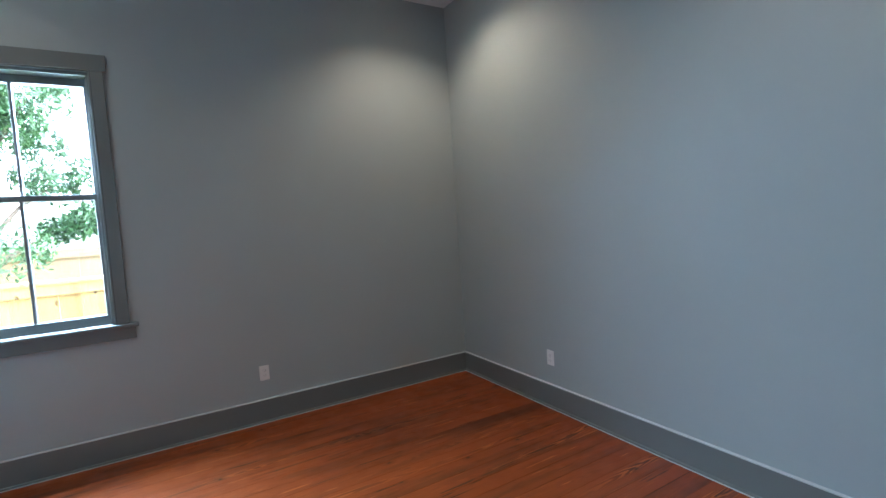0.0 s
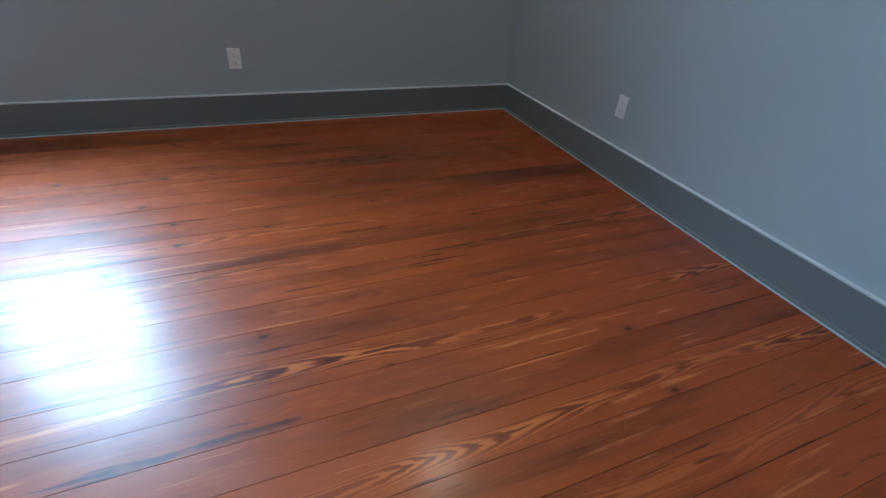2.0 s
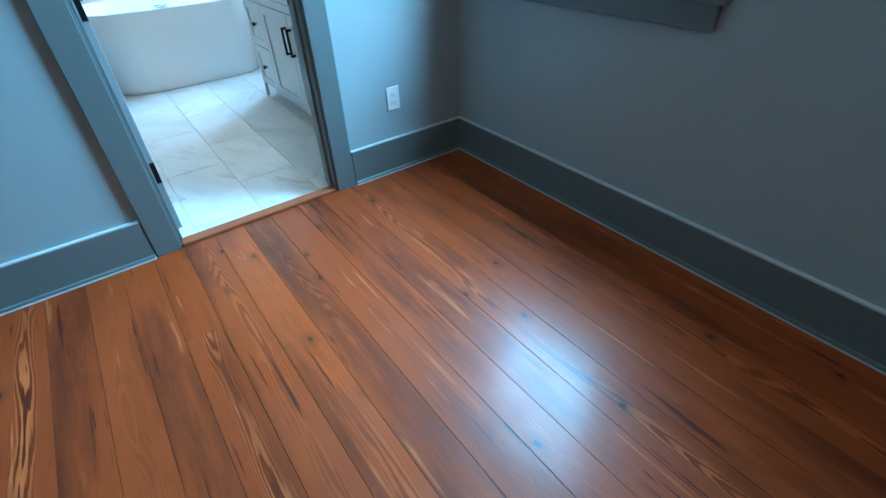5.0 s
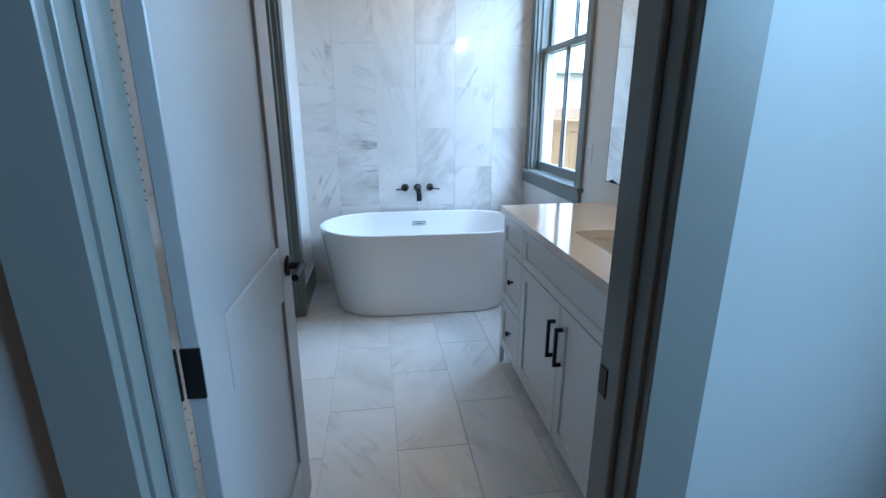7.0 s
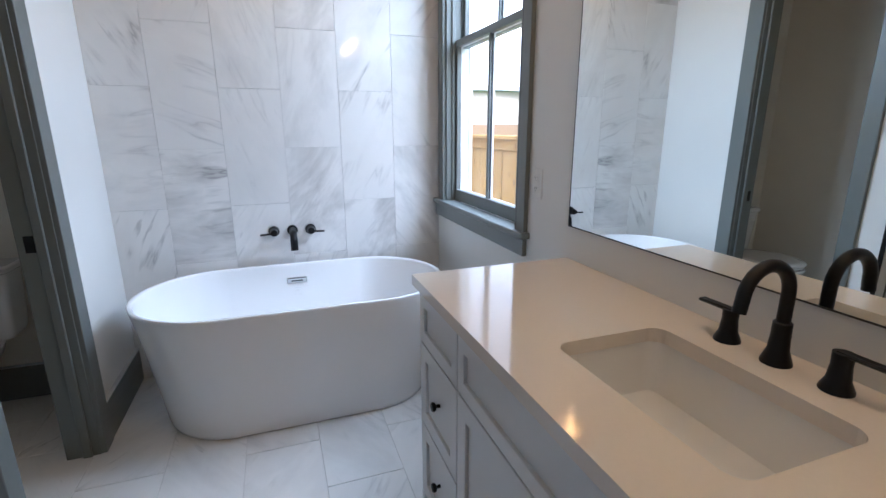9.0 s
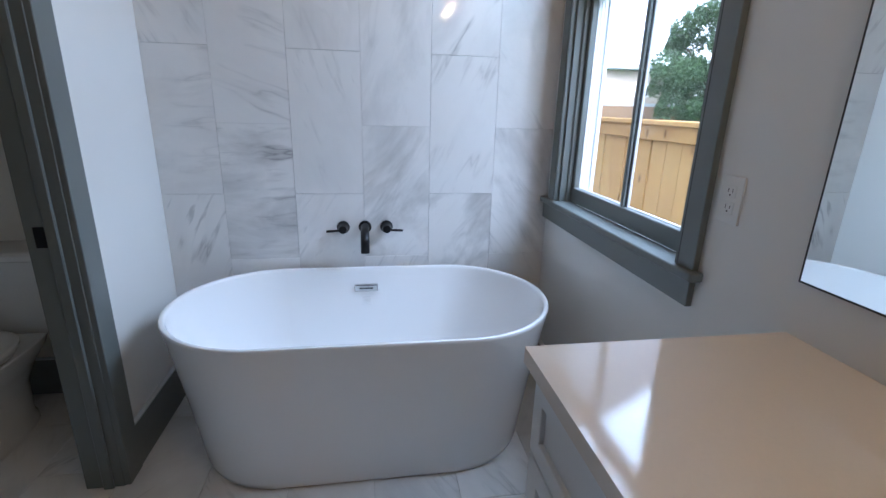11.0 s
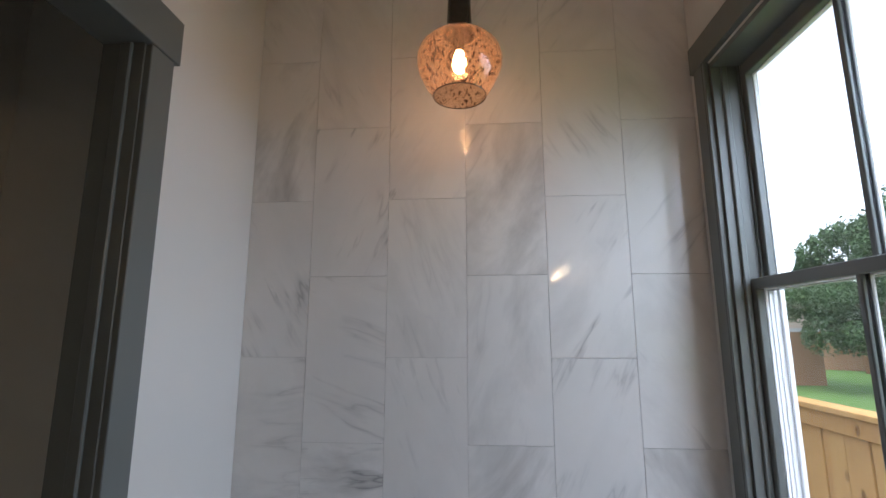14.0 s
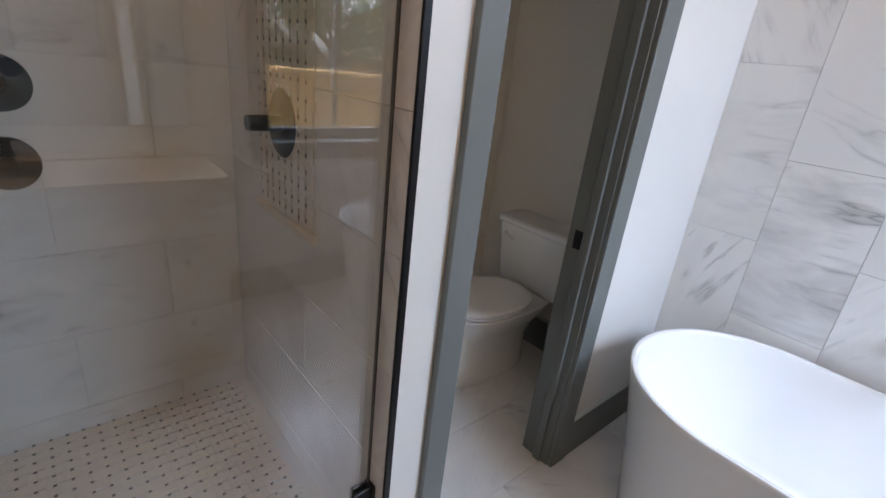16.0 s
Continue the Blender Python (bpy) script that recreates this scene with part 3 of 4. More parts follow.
        part("spacer", boxes(((x0 + 0.0208, yc - 0.010, g0 - 0.002), (x0 + 0.024, yc + 0.010, g1 + 0.002))), SLOT, sash, "dark spacer bar")
        part("outer_muntin", soften(boxes(((x0 + 0.0245, yc - 0.011, g0 - 0.002), (x1, yc + 0.011, g1 + 0.002))), 0.003), VINYL, sash, "white outer muntin")
        bead = 0.006
        part("glazing_bead", soften(frame_ring(y0 + 0.027, y1 - 0.027, g0 - 0.002, g1 + 0.002, bead, x0 + 0.0245, x1 - 0.002), 0.001), VINYL, sash, "white glazing bead")
        for s in (-1, 1):
            ys = sorted((yc + s * 0.007, yc + s * (o - 0.046)))
            p = part("pane", boxes(((x0 + 0.016, ys[0], g0 - 0.004), (x0 + 0.02, ys[1], g1 + 0.004))), GLASS, sash, "clear pane")
            p.visible_shadow = False
    return top


window("window_1", WIN_BED, HALF_BED, 0.560, 0.557, "grey two-over-two sash window above the bedroom baseboard", 0.078)
window("window_2", WIN_BATH, HALF_BATH, 0.55, YT - WIN_BATH - 0.004, "grey two-over-two sash window beside the bathtub", 0.07)

# ---- doorways ----


def casing_y(name, x0, x1, face, out, z1, mirror_label):
    """Flat casing round an opening in a wall that runs along x; out: -1 or 1 along y."""
    top = tagged(new(name), mirror_label, "door trim", kind="structure")
    ya, yb = sorted((face, face + out * 0.022))
    for a, b in ((x0 - CW + 0.006, x0 + 0.006), (x1 - 0.006, x1 + CW - 0.006)):
        part("side_casing", soften(boxes(((a, ya, 0.0), (b, yb, z1 - 0.006))), 0.002), TRIM, top)
    ya, yb = sorted((face, face + out * 0.027))
    part("head_casing", soften(boxes(((x0 - CW - 0.016, ya, z1 - 0.006), (x1 + CW + 0.016, yb, z1 + 0.14))), 0.002), TRIM, top)
    return top


casing_y("trim_door_bedroom", DOOR_X0 + 0.004, DOOR_X1 - 0.004, 0.0, -1, DOOR_H - 0.015, "grey flat door casing on the bedroom side")
casing_y("trim_door_bathroom", DOOR_X0 + 0.004, DOOR_X1 - 0.004, 0.12, 1, DOOR_H - 0.015, "grey flat door casing on the bathroom side")
jamb = tagged(new("trim_door_jamb"), "grey painted door jamb with stops", "door jamb", kind="structure")
for a, b, s0, s1 in ((DOOR_X0, DOOR_X0 + 0.018, DOOR_X0 + 0.018, DOOR_X0 + 0.030), (DOOR_X1 - 0.018, DOOR_X1, DOOR_X1 - 0.030, DOOR_X1 - 0.018)):
    part("jamb_board", soften(boxes(((a, -0.003, 0), (b, 0.123, DOOR_H))), 0.0015), TRIM, jamb)
    part("stop", soften(boxes(((s0, 0.035, 0), (s1, 0.07, DOOR_H - 0.018))), 0.003), TRIM, jamb)
part("head_jamb", soften(boxes(((DOOR_X0 + 0.018, -0.003, DOOR_H - 0.018), (DOOR_X1 - 0.018, 0.123, DOOR_H))), 0.0015), TRIM, jamb)
part("strike_plate", soften(boxes(((DOOR_X1 - 0.0205, 0.094, 0.85), (DOOR_X1 - 0.0175, 0.1225, 0.91))), 0.001), BLACK, jamb, "black strike plate")
structure("threshold", soften(boxes(((DOOR_X0 + 0.019, -0.012, -0.003), (DOOR_X1 - 0.019, 0.045, 0.014))), 0.006, 2), OAK_SILL, "varnished wooden threshold between boards and tile", "threshold")

top = tagged(new("trim_closet_door"), "grey flat casing and jamb of the toilet closet", "door trim", kind="structure")
for a, b in ((WC_Y0 - CW + 0.036, WC_Y0 + 0.014), (WC_Y1 - 0.014, WC_Y1 + CW - 0.018)):
    part("side_casing", soften(boxes(((XL, a, 0), (XL + 0.022, b, DOOR_H - 0.02))), 0.002), TRIM, top)
part("head_casing", soften(boxes(((XL, WC_Y0 - CW + 0.016, DOOR_H - 0.02), (XL + 0.027, WC_Y1 + CW + 0.002, DOOR_H + 0.12))), 0.002), TRIM, top)
for a, b, s0, s1 in ((WC_Y0, WC_Y0 + 0.018, WC_Y0 + 0.018, WC_Y0 + 0.030), (WC_Y1 - 0.018, WC_Y1, WC_Y1 - 0.030, WC_Y1 - 0.018)):
    part("jamb_board", soften(boxes(((XL - 0.123, a, 0), (XL + 0.003, b, DOOR_H))), 0.0015), TRIM, top)
    part("stop", soften(boxes(((XL - 0.062, s0, 0), (XL - 0.028, s1, DOOR_H - 0.02))), 0.003), TRIM, top)
part("head_jamb", soften(boxes(((XL - 0.123, WC_Y0 + 0.018, DOOR_H - 0.018), (XL + 0.003, WC_Y1 - 0.018, DOOR_H))), 0.0015), TRIM, top)
part("strike_plate", soften(boxes(((XL - 0.098, WC_Y1 - 0.0205, 0.90), (XL - 0.062, WC_Y1 - 0.0175, 0.965))), 0.001), BLACK, top, "black strike plate")

# ---- bathroom door, swung open into the bathroom ----


def lever_set(parent, y_sign, x, z, toward):
    """A round rose with a straight mitred lever."""
    m = Matrix.Translation((x, 0.019 * y_sign, z)) @ Matrix.Rotation(radians(-90 * y_sign), 4, "X")
    rose = part("rose", lathe(bmesh.new(), [(0.0, 0.0), (0.033, 0.0), (0.033, 0.007), (0.030, 0.009), (0.0, 0.009)], 28, m), BLACK, parent, "matt black round rose", True)
    bm = bmesh.new()
    tube(bm, [(x, y_sign * 0.02, z), (x, y_sign * 0.072, z)], 0.011)
    tube(bm, [(x + 0.008, y_sign * 0.064, z), (x + toward * 0.118, y_sign * 0.064, z)], 0.0105)
    part("lever", bm, BLACK, rose, "matt black straight lever", True)


def bath_door():
    w, h, t = 0.742, 2.425, 0.031
    d = thing("door_1", pose(-1.547, 0.142, 0.008, 0, 0, 88.5), "pale grey two-panel door standing open into the bathroom", "door")
    d["kind"] = "structure"
    st, r1, r2, r3 = 0.128, 0.22, 0.165, 0.13
    lock = 0.812
    hy = t / 2
    # local x runs along the leaf, y across its thickness, leaf centred at y = -hy .. hy
    part("stile", soften(boxes(((0.002, -hy, 0), (st, hy, h))), 0.002), DOOR_PAINT, d)
    part("stile", soften(boxes(((w - st, -hy, 0), (w, hy, h))), 0.002), DOOR_PAINT, d)
    for z0, z1 in ((0, r1), (lock, lock + r2), (h - r3, h)):
        part("rail", soften(boxes(((st, -hy, z0), (w - st, hy, z1))), 0.002), DOOR_PAINT, d)
    for z0, z1 in ((r1, lock), (lock + r2, h - r3)):
        part("panel", soften(boxes(((st, -0.006, z0), (w - st, 0.006, z1))), 0.001), DOOR_PAINT, d)
    for s in (-1, 1):
        lever_set(d, s, w - 0.062, 0.90, -1)
    part("latch_plate", soften(boxes(((w - 0.001, -0.0125, 0.87), (w + 0.0015, 0.0125, 0.93))), 0.0005), BLACK, d, "black latch plate")
    for z in (0.285, 0.93, 1.575, 2.22):
        bm = bmesh.new()
        box(bm, (-0.002, -0.016, z - 0.048), (0.003, 0.0165, z + 0.048))
        for k in range(5):
            tube(bm, [(-0.005, 0.0265, z - 0.048 + k * 0.0195), (-0.005, 0.0265, z - 0.0295 + k * 0.0195)], 0.0068, 10)
        box(bm, (-0.045, 0.0315, z - 0.048), (-0.006, 0.034, z + 0.048))
        part("hinge", soften(bm, 0.0006), BLACK, d, "black butt hinge")


bath_door()

# ---- bathtub and its wall taps ----
TX, TY = -0.895, 2.722


def stadium(a, b, z, n=96):
    """A ring with straight long sides and round ends, at height z."""
    pts = []
    for i in range(n):
        t = 2 * math.pi * (i + 0.5) / n
        c, q = math.cos(t), math.sin(t)
        pts.append((math.copysign(a - b, c) + b * c, b * q, z))
    return pts


def bathtub():
    d = thing("bathtub", pose(TX, TY, 0), "white freestanding oval bathtub on the marble floor", "bathtub")
    rings = []
    for z, a, b in ((0.001, 0.636, 0.318), (0.008, 0.644, 0.326), (0.03, 0.650, 0.330), (0.15, 0.667, 0.340), (0.30, 0.689, 0.354), (0.45, 0.714, 0.371), (0.55, 0.733, 0.384), (0.585, 0.740, 0.389), (0.594, 0.741, 0.390), (0.5985, 0.7385, 0.3875), (0.600, 0.734, 0.383),
                    (0.5985, 0.726, 0.375), (0.594, 0.722, 0.371), (0.585, 0.720, 0.369), (0.545, 0.713, 0.363), (0.45, 0.688, 0.342), (0.30, 0.638, 0.302), (0.20, 0.585, 0.268), (0.160, 0.535, 0.235), (0.148, 0.45, 0.18)):
        rings.append(stadium(a, b, z))
    body = part("body", rings_mesh(bmesh.new(), rings), TUB_WHITE, d, "glossy white acrylic shell", True)
    yo = 0.346
    plate = part("overflow_plate", soften(boxes(((-0.055, yo - 0.004, 0.49), (0.055, yo + 0.012, 0.523))), 0.002), CHROME, d, "chrome overflow plate")
    part("slot", boxes(((-0.032, yo - 0.0055, 0.502), (0.032, yo - 0.0035, 0.508))), SLOT, plate, "dark slot")
    part("slot", boxes(((-0.050, yo - 0.0055, 0.5185), (0.050, yo - 0.0035, 0.5215))), SLOT, plate, "dark slot")
    # faint printed shield below the overflow
    bm = bmesh.new()
    y = yo - 0.0095
    for a, b in (((-0.016, 0.462), (0.016, 0.462)), ((0.016, 0.462), (0.016, 0.442)), ((0.016, 0.442), (0, 0.428)), ((0, 0.428), (-0.016, 0.442)), ((-0.016, 0.442), (-0.016, 0.462)), ((-0.008, 0.452), (0.008, 0.449)), ((-0.008, 0.446), (0.008, 0.443)), ((-0.02, 0.426), (-0.012, 0.426)), ((0.012, 0.426), (0.02, 0.426))):
        tube(bm, [(a[0], y + (a[1] - 0.445) * 0.16, a[1]), (b[0], y + (b[1] - 0.445) * 0.16, b[1])], 0.0006, 5)
    part("printed_mark", bm, CHROME, d, "small grey printed mark")
    part("drain", lathe(bmesh.new(), [(0.0, 0.148), (0.03, 0.148), (0.034, 0.145)], 24), CHROME, d, "chrome drain", True)


bathtub()


def tub_taps():
    d = thing("tub_filler", pose(-0.895, YT, 0.785), "matt black wall-mounted tub filler with two lever handles", "faucet")
    m90 = Matrix.Rotation(radians(90), 4, "X")
    flange = [(0.0, 0.0), (0.030, 0.0), (0.030, 0.006), (0.026, 0.010), (0.0, 0.010)]
    bm = lathe(bmesh.new(), flange, 28, m90)
    pts = [(0, -0.005, 0)] + [(0, -0.09 - 0.055 * math.sin(radians(a)), -0.055 + 0.055 * math.cos(radians(a))) for a in range(0, 91, 15)] + [(0, -0.147, -0.085)]
    tube(bm, pts, 0.020, 18)
    part("spout", bm, BLACK, d, "", True)
    for s in (-1, 1):
        mm = Matrix.Translation((s * 0.101, 0, 0)) @ m90
        bm = lathe(bmesh.new(), [(0.0, 0.0), (0.030, 0.0), (0.030, 0.006), (0.025, 0.012), (0.021, 0.045), (0.018, 0.062), (0.0, 0.064)], 28, mm)
        h = part("handle", bm, BLACK, d, "", True)
        bm = bmesh.new()
        tube(bm, [(s * 0.101, -0.052, -0.004), (s * 0.175, -0.052, -0.008)], 0.0055, 10)
        part("lever", bm, BLACK, h, "", True)


tub_taps()

# ---- vanity ----
VX, VY0, VY1, VZ = -0.58, 0.124, 1.745, 0.898


def shaker(parent, name, y0, y1, z0, z1, x, rail=0.05, label=""):
    """A framed front facing -x, in the vanity's own frame."""
    bm = frame_ring(y0, y1, z0, z1, rail, x - 0.018, x)
    f = part(name, soften(bm, 0.0015), CAB_PAINT, parent, label)
    part("inset_panel", boxes(((x - 0.008, y0 + rail - 0.002, z0 + rail - 0.002), (x - 0.001, y1 - rail + 0.002, z1 - rail + 0.002))), CAB_PAINT, f)
    return f


def vanity():
    d = thing("vanity_cabinet", pose(0, 0, 0), "white shaker vanity cabinet with black pulls and knobs", "cabinet")
    x = -0.545
    part("carcass", soften(boxes(((x, 1.19, 0.10), (-0.002, VY1 - 0.022, 0.862)), ((x, VY0, 0.10), (-0.002, 0.68, 0.862)), ((x, 0.68, 0.10), (-0.47, 1.19, 0.862)), ((-0.12, 0.68, 0.10), (-0.002, 1.19, 0.862)), ((-0.47, 0.68, 0.10), (-0.12, 1.19, 0.64))), 0.001), CAB_PAINT, d)
    part("toe_kick", boxes(((x + 0.06, VY0, 0.0), (-0.002, VY1 - 0.03, 0.10))), CAB_PAINT, d)
    part("end_foot", soften(boxes(((x - 0.018, VY1 - 0.052, 0.0), (x, VY1 - 0.022, 0.10))), 0.001), CAB_PAINT, d)
    g = 0.003
    spans = ((1.39, VY1 - 0.025), (0.445, 1.39), (VY0, 0.445))
    for y0, y1 in spans:
        shaker(d, "false_front", y0 + g, y1 - g, 0.683, 0.848, x, 0.042)
    for y0, y1 in (spans[0], spans[2]):
        for z0, z1 in ((0.39, 0.677), (0.105, 0.384)):
            dr = shaker(d, "drawer", y0 + g, y1 - g, z0, z1, x, 0.05)
            yc, zc = (y0 + y1) / 2, (z0 + z1) / 2
            m = Matrix.Translation((x - 0.0085, yc, zc)) @ Matrix.Rotation(radians(-90), 4, "Y")
            part("knob", lathe(bmesh.new(), [(0.0, 0.0), (0.006, 0.0), (0.005, 0.012), (0.013, 0.016), (0.015, 0.022), (0.012, 0.027), (0.0, 0.028)], 20, m), BLACK, dr, "matt black knob", True)
    for (y0, y1), py in (((0.915, 1.39), 0.953), ((0.445, 0.915), 0.877)):
        dr = shaker(d, "door", y0 + g, y1 - g, 0.105, 0.677, x, 0.056)
        xx = x - 0.018
        bm = boxes(((xx - 0.032, py - 0.006, 0.445), (xx - 0.020, py + 0.006, 0.602)), ((xx - 0.022, py - 0.006, 0.445), (xx, py + 0.006, 0.458)), ((xx - 0.022, py - 0.006, 0.589), (xx, py + 0.006, 0.602)))
        part("pull", soften(bm, 0.001), BLACK, dr, "matt black bar pull")


vanity()
SX0, SX1, SY0, SY1 = -0.432, -0.150, 0.720, 1.156


def countertop():
    """A slab with a round-cornered cut-out for the sink."""
    bm = bmesh.new()
    z0, z1 = VZ - 0.034, VZ
    hole = rounded_rect(SX0, SX1, SY0, SY1, 0.035, z1, 6)
    n = len(hole)
    x0, x1, y0, y1 = VX, -0.001, VY0 - 0.002, VY1

    # plain border strips round an inner rectangle, then a fan to the cut-out
    ix0, ix1, iy0, iy1 = SX0 - 0.02, SX1 + 0.02, SY0 - 0.02, SY1 + 0.02
    for lo, hi in (((x0, y0, z0), (ix0, y1, z1)), ((ix1, y0, z0), (x1, y1, z1)), ((ix0, y0, z0), (ix1, iy0, z1)), ((ix0, iy1, z0), (ix1, y1, z1))):
        box(bm, lo, hi)
    # corners of the fan: slide along the inner rectangle by the angle of each point
    cx, cy = (ix0 + ix1) / 2, (iy0 + iy1) / 2
    rim = []
    for p in hole:
        dx, dy = p[0] - cx, p[1] - cy
        s = min(abs((ix1 - cx) / dx) if dx else 9e9, abs((iy1 - cy) / dy) if dy else 9e9)
        rim.append((cx + dx * s, cy + dy * s))
    for z in (z0, z1):
        a = [bm.verts.new((p[0], p[1], z)) for p in hole]
        b = [bm.verts.new((p[0], p[1], z)) for p in rim]
        for i in range(n):
            j = (i + 1) % n
            bm.faces.new((a[i], a[j], b[j], b[i]))
            if abs(rim[i][0] - rim[j][0]) > 1e-5 and abs(rim[i][1] - rim[j][1]) > 1e-5:
                c = (ix1 if rim[i][0] + rim[j][0] > 2 * cx else ix0, iy1 if rim[i][1] + rim[j][1] > 2 * cy else iy0)
                bm.faces.new((b[i], b[j], bm.verts.new((c[0], c[1], z))))
    a = [bm.verts.new((p[0], p[1], z0)) for p in hole]
    b = [bm.verts.new((p[0], p[1], z1)) for p in hole]
    for i in range(n):
        bm.faces.new((a[i], a[(i + 1) % n], b[(i + 1) % n], b[i]))
    return tagged(mesh_object("countertop", bm, QUARTZ), "cream quartz countertop on the vanity cabinet", "countertop")


countertop()


def sink():
    d = thing("sink", pose((SX0 + SX1) / 2, (SY0 + SY1) / 2, VZ - 0.19), "white rectangular undermount porcelain sink", "sink")
    a, b = (SX1 - SX0) / 2, (SY1 - SY0) / 2
    rings = []
    for z, s in ((0.155, 0.012), (0.155, 0.004), (0.14, 0.002), (0.08, -0.006), (0.04, -0.018), (0.022, -0.045), (0.016, -0.085)):
        rings.append(rounded_rect(-a - s, a + s, -b - s, b + s, max(0.04 + s, 0.02) if s > -0.03 else 0.05, z, 6))
    part("bowl", rings_mesh(bmesh.new(), rings, False, True), PORCELAIN, d, "", True)
    part("drain", lathe(bmesh.new(), [(0.0, 0.0195), (0.018, 0.0195), (0.023, 0.0165)], 24), BLACK, d, "matt black drain", True)


sink()


def vanity_faucet():
    d = thing("sink_faucet", pose(-0.066, 0.938, VZ), "matt black widespread gooseneck faucet with two lever handles", "faucet")
    bm = lathe(bmesh.new(), [(0.0, 0.0), (0.028, 0.0), (0.028, 0.004), (0.019, 0.03), (0.017, 0.06), (0.017, 0.085), (0.0135, 0.088)], 24)
    pts = [(0, 0, 0.08), (0, 0, 0.145)] + [(-0.06 + 0.06 * math.cos(radians(a)), 0, 0.145 + 0.06 * math.sin(radians(a))) for a in range(15, 181, 15)] + [(-0.124, 0, 0.122)]
    tube(bm, pts, 0.0125, 16)
    part("spout", bm, BLACK, d, "", True)
    bm = bmesh.new()
    tube(bm, [(0.016, 0, 0.05), (0.03, 0, 0.05)], 0.003, 8)
    part("lift_rod", bm, BLACK, d, "", True)
    for s in (-1, 1):
        m = Matrix.Translation((0, s * 0.108, 0))
        h = part("handle", lathe(bmesh.new(), [(0.0, 0.0), (0.027, 0.0), (0.027, 0.004), (0.019, 0.022), (0.016, 0.05), (0.017, 0.072), (0.0, 0.074)], 24, m), BLACK, d, "", True)
        bm = bmesh.new()
        box(bm, (-0.011, s * 0.098, 0.067), (0.011, s * 0.185, 0.0745))
        part("lever", soften(bm, 0.003), BLACK, h)


vanity_faucet()
mir = thing("mirror", pose(-0.001, 0, 0), "large frameless mirror on the wall above the countertop", "mirror")
part("glass", boxes(((-0.006, VY0 + 0.01, 1.018), (-0.001, 1.738, 2.02))), MIRROR, mir)
part("edge", boxes(((-0.0065, VY0 + 0.008, 1.014), (-0.0002, 1.7415, 1.018)), ((-0.0065, 1.738, 1.018), (-0.0002, 1.7415, 2.02)), ((-0.0065, VY0 + 0.008, 2.02), (-0.0002, 1.7415, 2.0235))), SLOT, mir, "dark polished edge")

# ---- lights that the rooms have, and unseen ones added ----


def vanity_light():
    d = thing("vanity_light", pose(-0.001, 0.92, 2.25), "black vanity light bar with three lit bulbs above the mirror", "wall lamp")
    part("back_plate", soften(boxes(((-0.022, -0.34, -0.03), (0, 0.34, 0.03))), 0.003), BLACK, d)
    for y in (-0.27, 0, 0.27):
        bm = bmesh.new()
        tube(bm, [(-0.02, y, 0), (-0.11, y, 0), (-0.125, y, -0.012)], 0.008, 10)
        arm = part("arm", bm, BLACK, d, "", True)
        part("bulb", lathe(bmesh.new(), [(0.001, 0.05), (0.006, 0.045), (0.009, 0.02), (0.009, -0.02), (0.006, -0.045), (0.001, -0.05)], 20, Matrix.Translation((-0.13, y, -0.06))), BULB_FROST, arm, "lit bulb", True)


vanity_light()
PX, PY, PZ = -0.908, 2.83, 2.43


def pendant():
    d = thing("pendant_lamp", pose(PX, PY, H), "amber seeded glass pendant lamp hanging lit over the tub", "pendant lamp")
    z = PZ - H
    shade = [(0.088, 0.0), (0.118, 0.045), (0.142, 0.10), (0.146, 0.135), (0.138, 0.165), (0.112, 0.195), (0.075, 0.215), (0.048, 0.228)]
    prof = [(r, z + k) for r, k in shade] + [(r - 0.003, z + k) for r, k in shade[::-1]]
    part("shade", lathe(bmesh.new(), prof + prof[:1], 48), AMBER, d, "amber glass shade with dark seeds", True)
    ring = [(0.0885 + 0.002 * math.cos(a), z + 0.002 * math.sin(a)) for a in [i * math.pi / 4 for i in range(9)]]
    part("rim", lathe(bmesh.new(), ring, 48), SMOKE, d, "dark glass rim", True)
    part("neck", lathe(bmesh.new(), [(0.054, z + 0.224), (0.046, z + 0.245), (0.042, z + 0.29), (0.040, z + 0.35), (0.040, z + 0.40), (0.032, z + 0.41), (0.0, z + 0.412)], 32), SMOKE, d, "smoky dark glass neck", True)
    bm = bmesh.new()
    tube(bm, [(0, 0, z + 0.408), (0, 0, -0.02)], 0.004, 8)
    part("rod", bm, BLACK, d, "", True)
    part("canopy", lathe(bmesh.new(), [(0.0, -0.03), (0.02, -0.03), (0.06, -0.012), (0.062, 0.0), (0.0, 0.0)], 28), BLACK, d, "", True)
    part("bulb", lathe(bmesh.new(), [(0.001, z + 0.085), (0.018, z + 0.092), (0.026, z + 0.115), (0.020, z + 0.145), (0.013, z + 0.165)], 18), BULB, d, "lit bulb", True)
    part("socket", lathe(bmesh.new(), [(0.0, z + 0.164), (0.017, z + 0.164), (0.018, z + 0.23), (0.0, z + 0.232)], 18), BLACK, d, "", True)


pendant()
lamp("pendant_glow", "POINT", 0.7, WARM, pose(PX, PY, PZ + 0.06), 0.01)
for y in (0.65, 0.92, 1.19):
    lamp("vanity_glow", "POINT", 1.35, WARM, pose(-0.16, y, 2.13), 0.01)


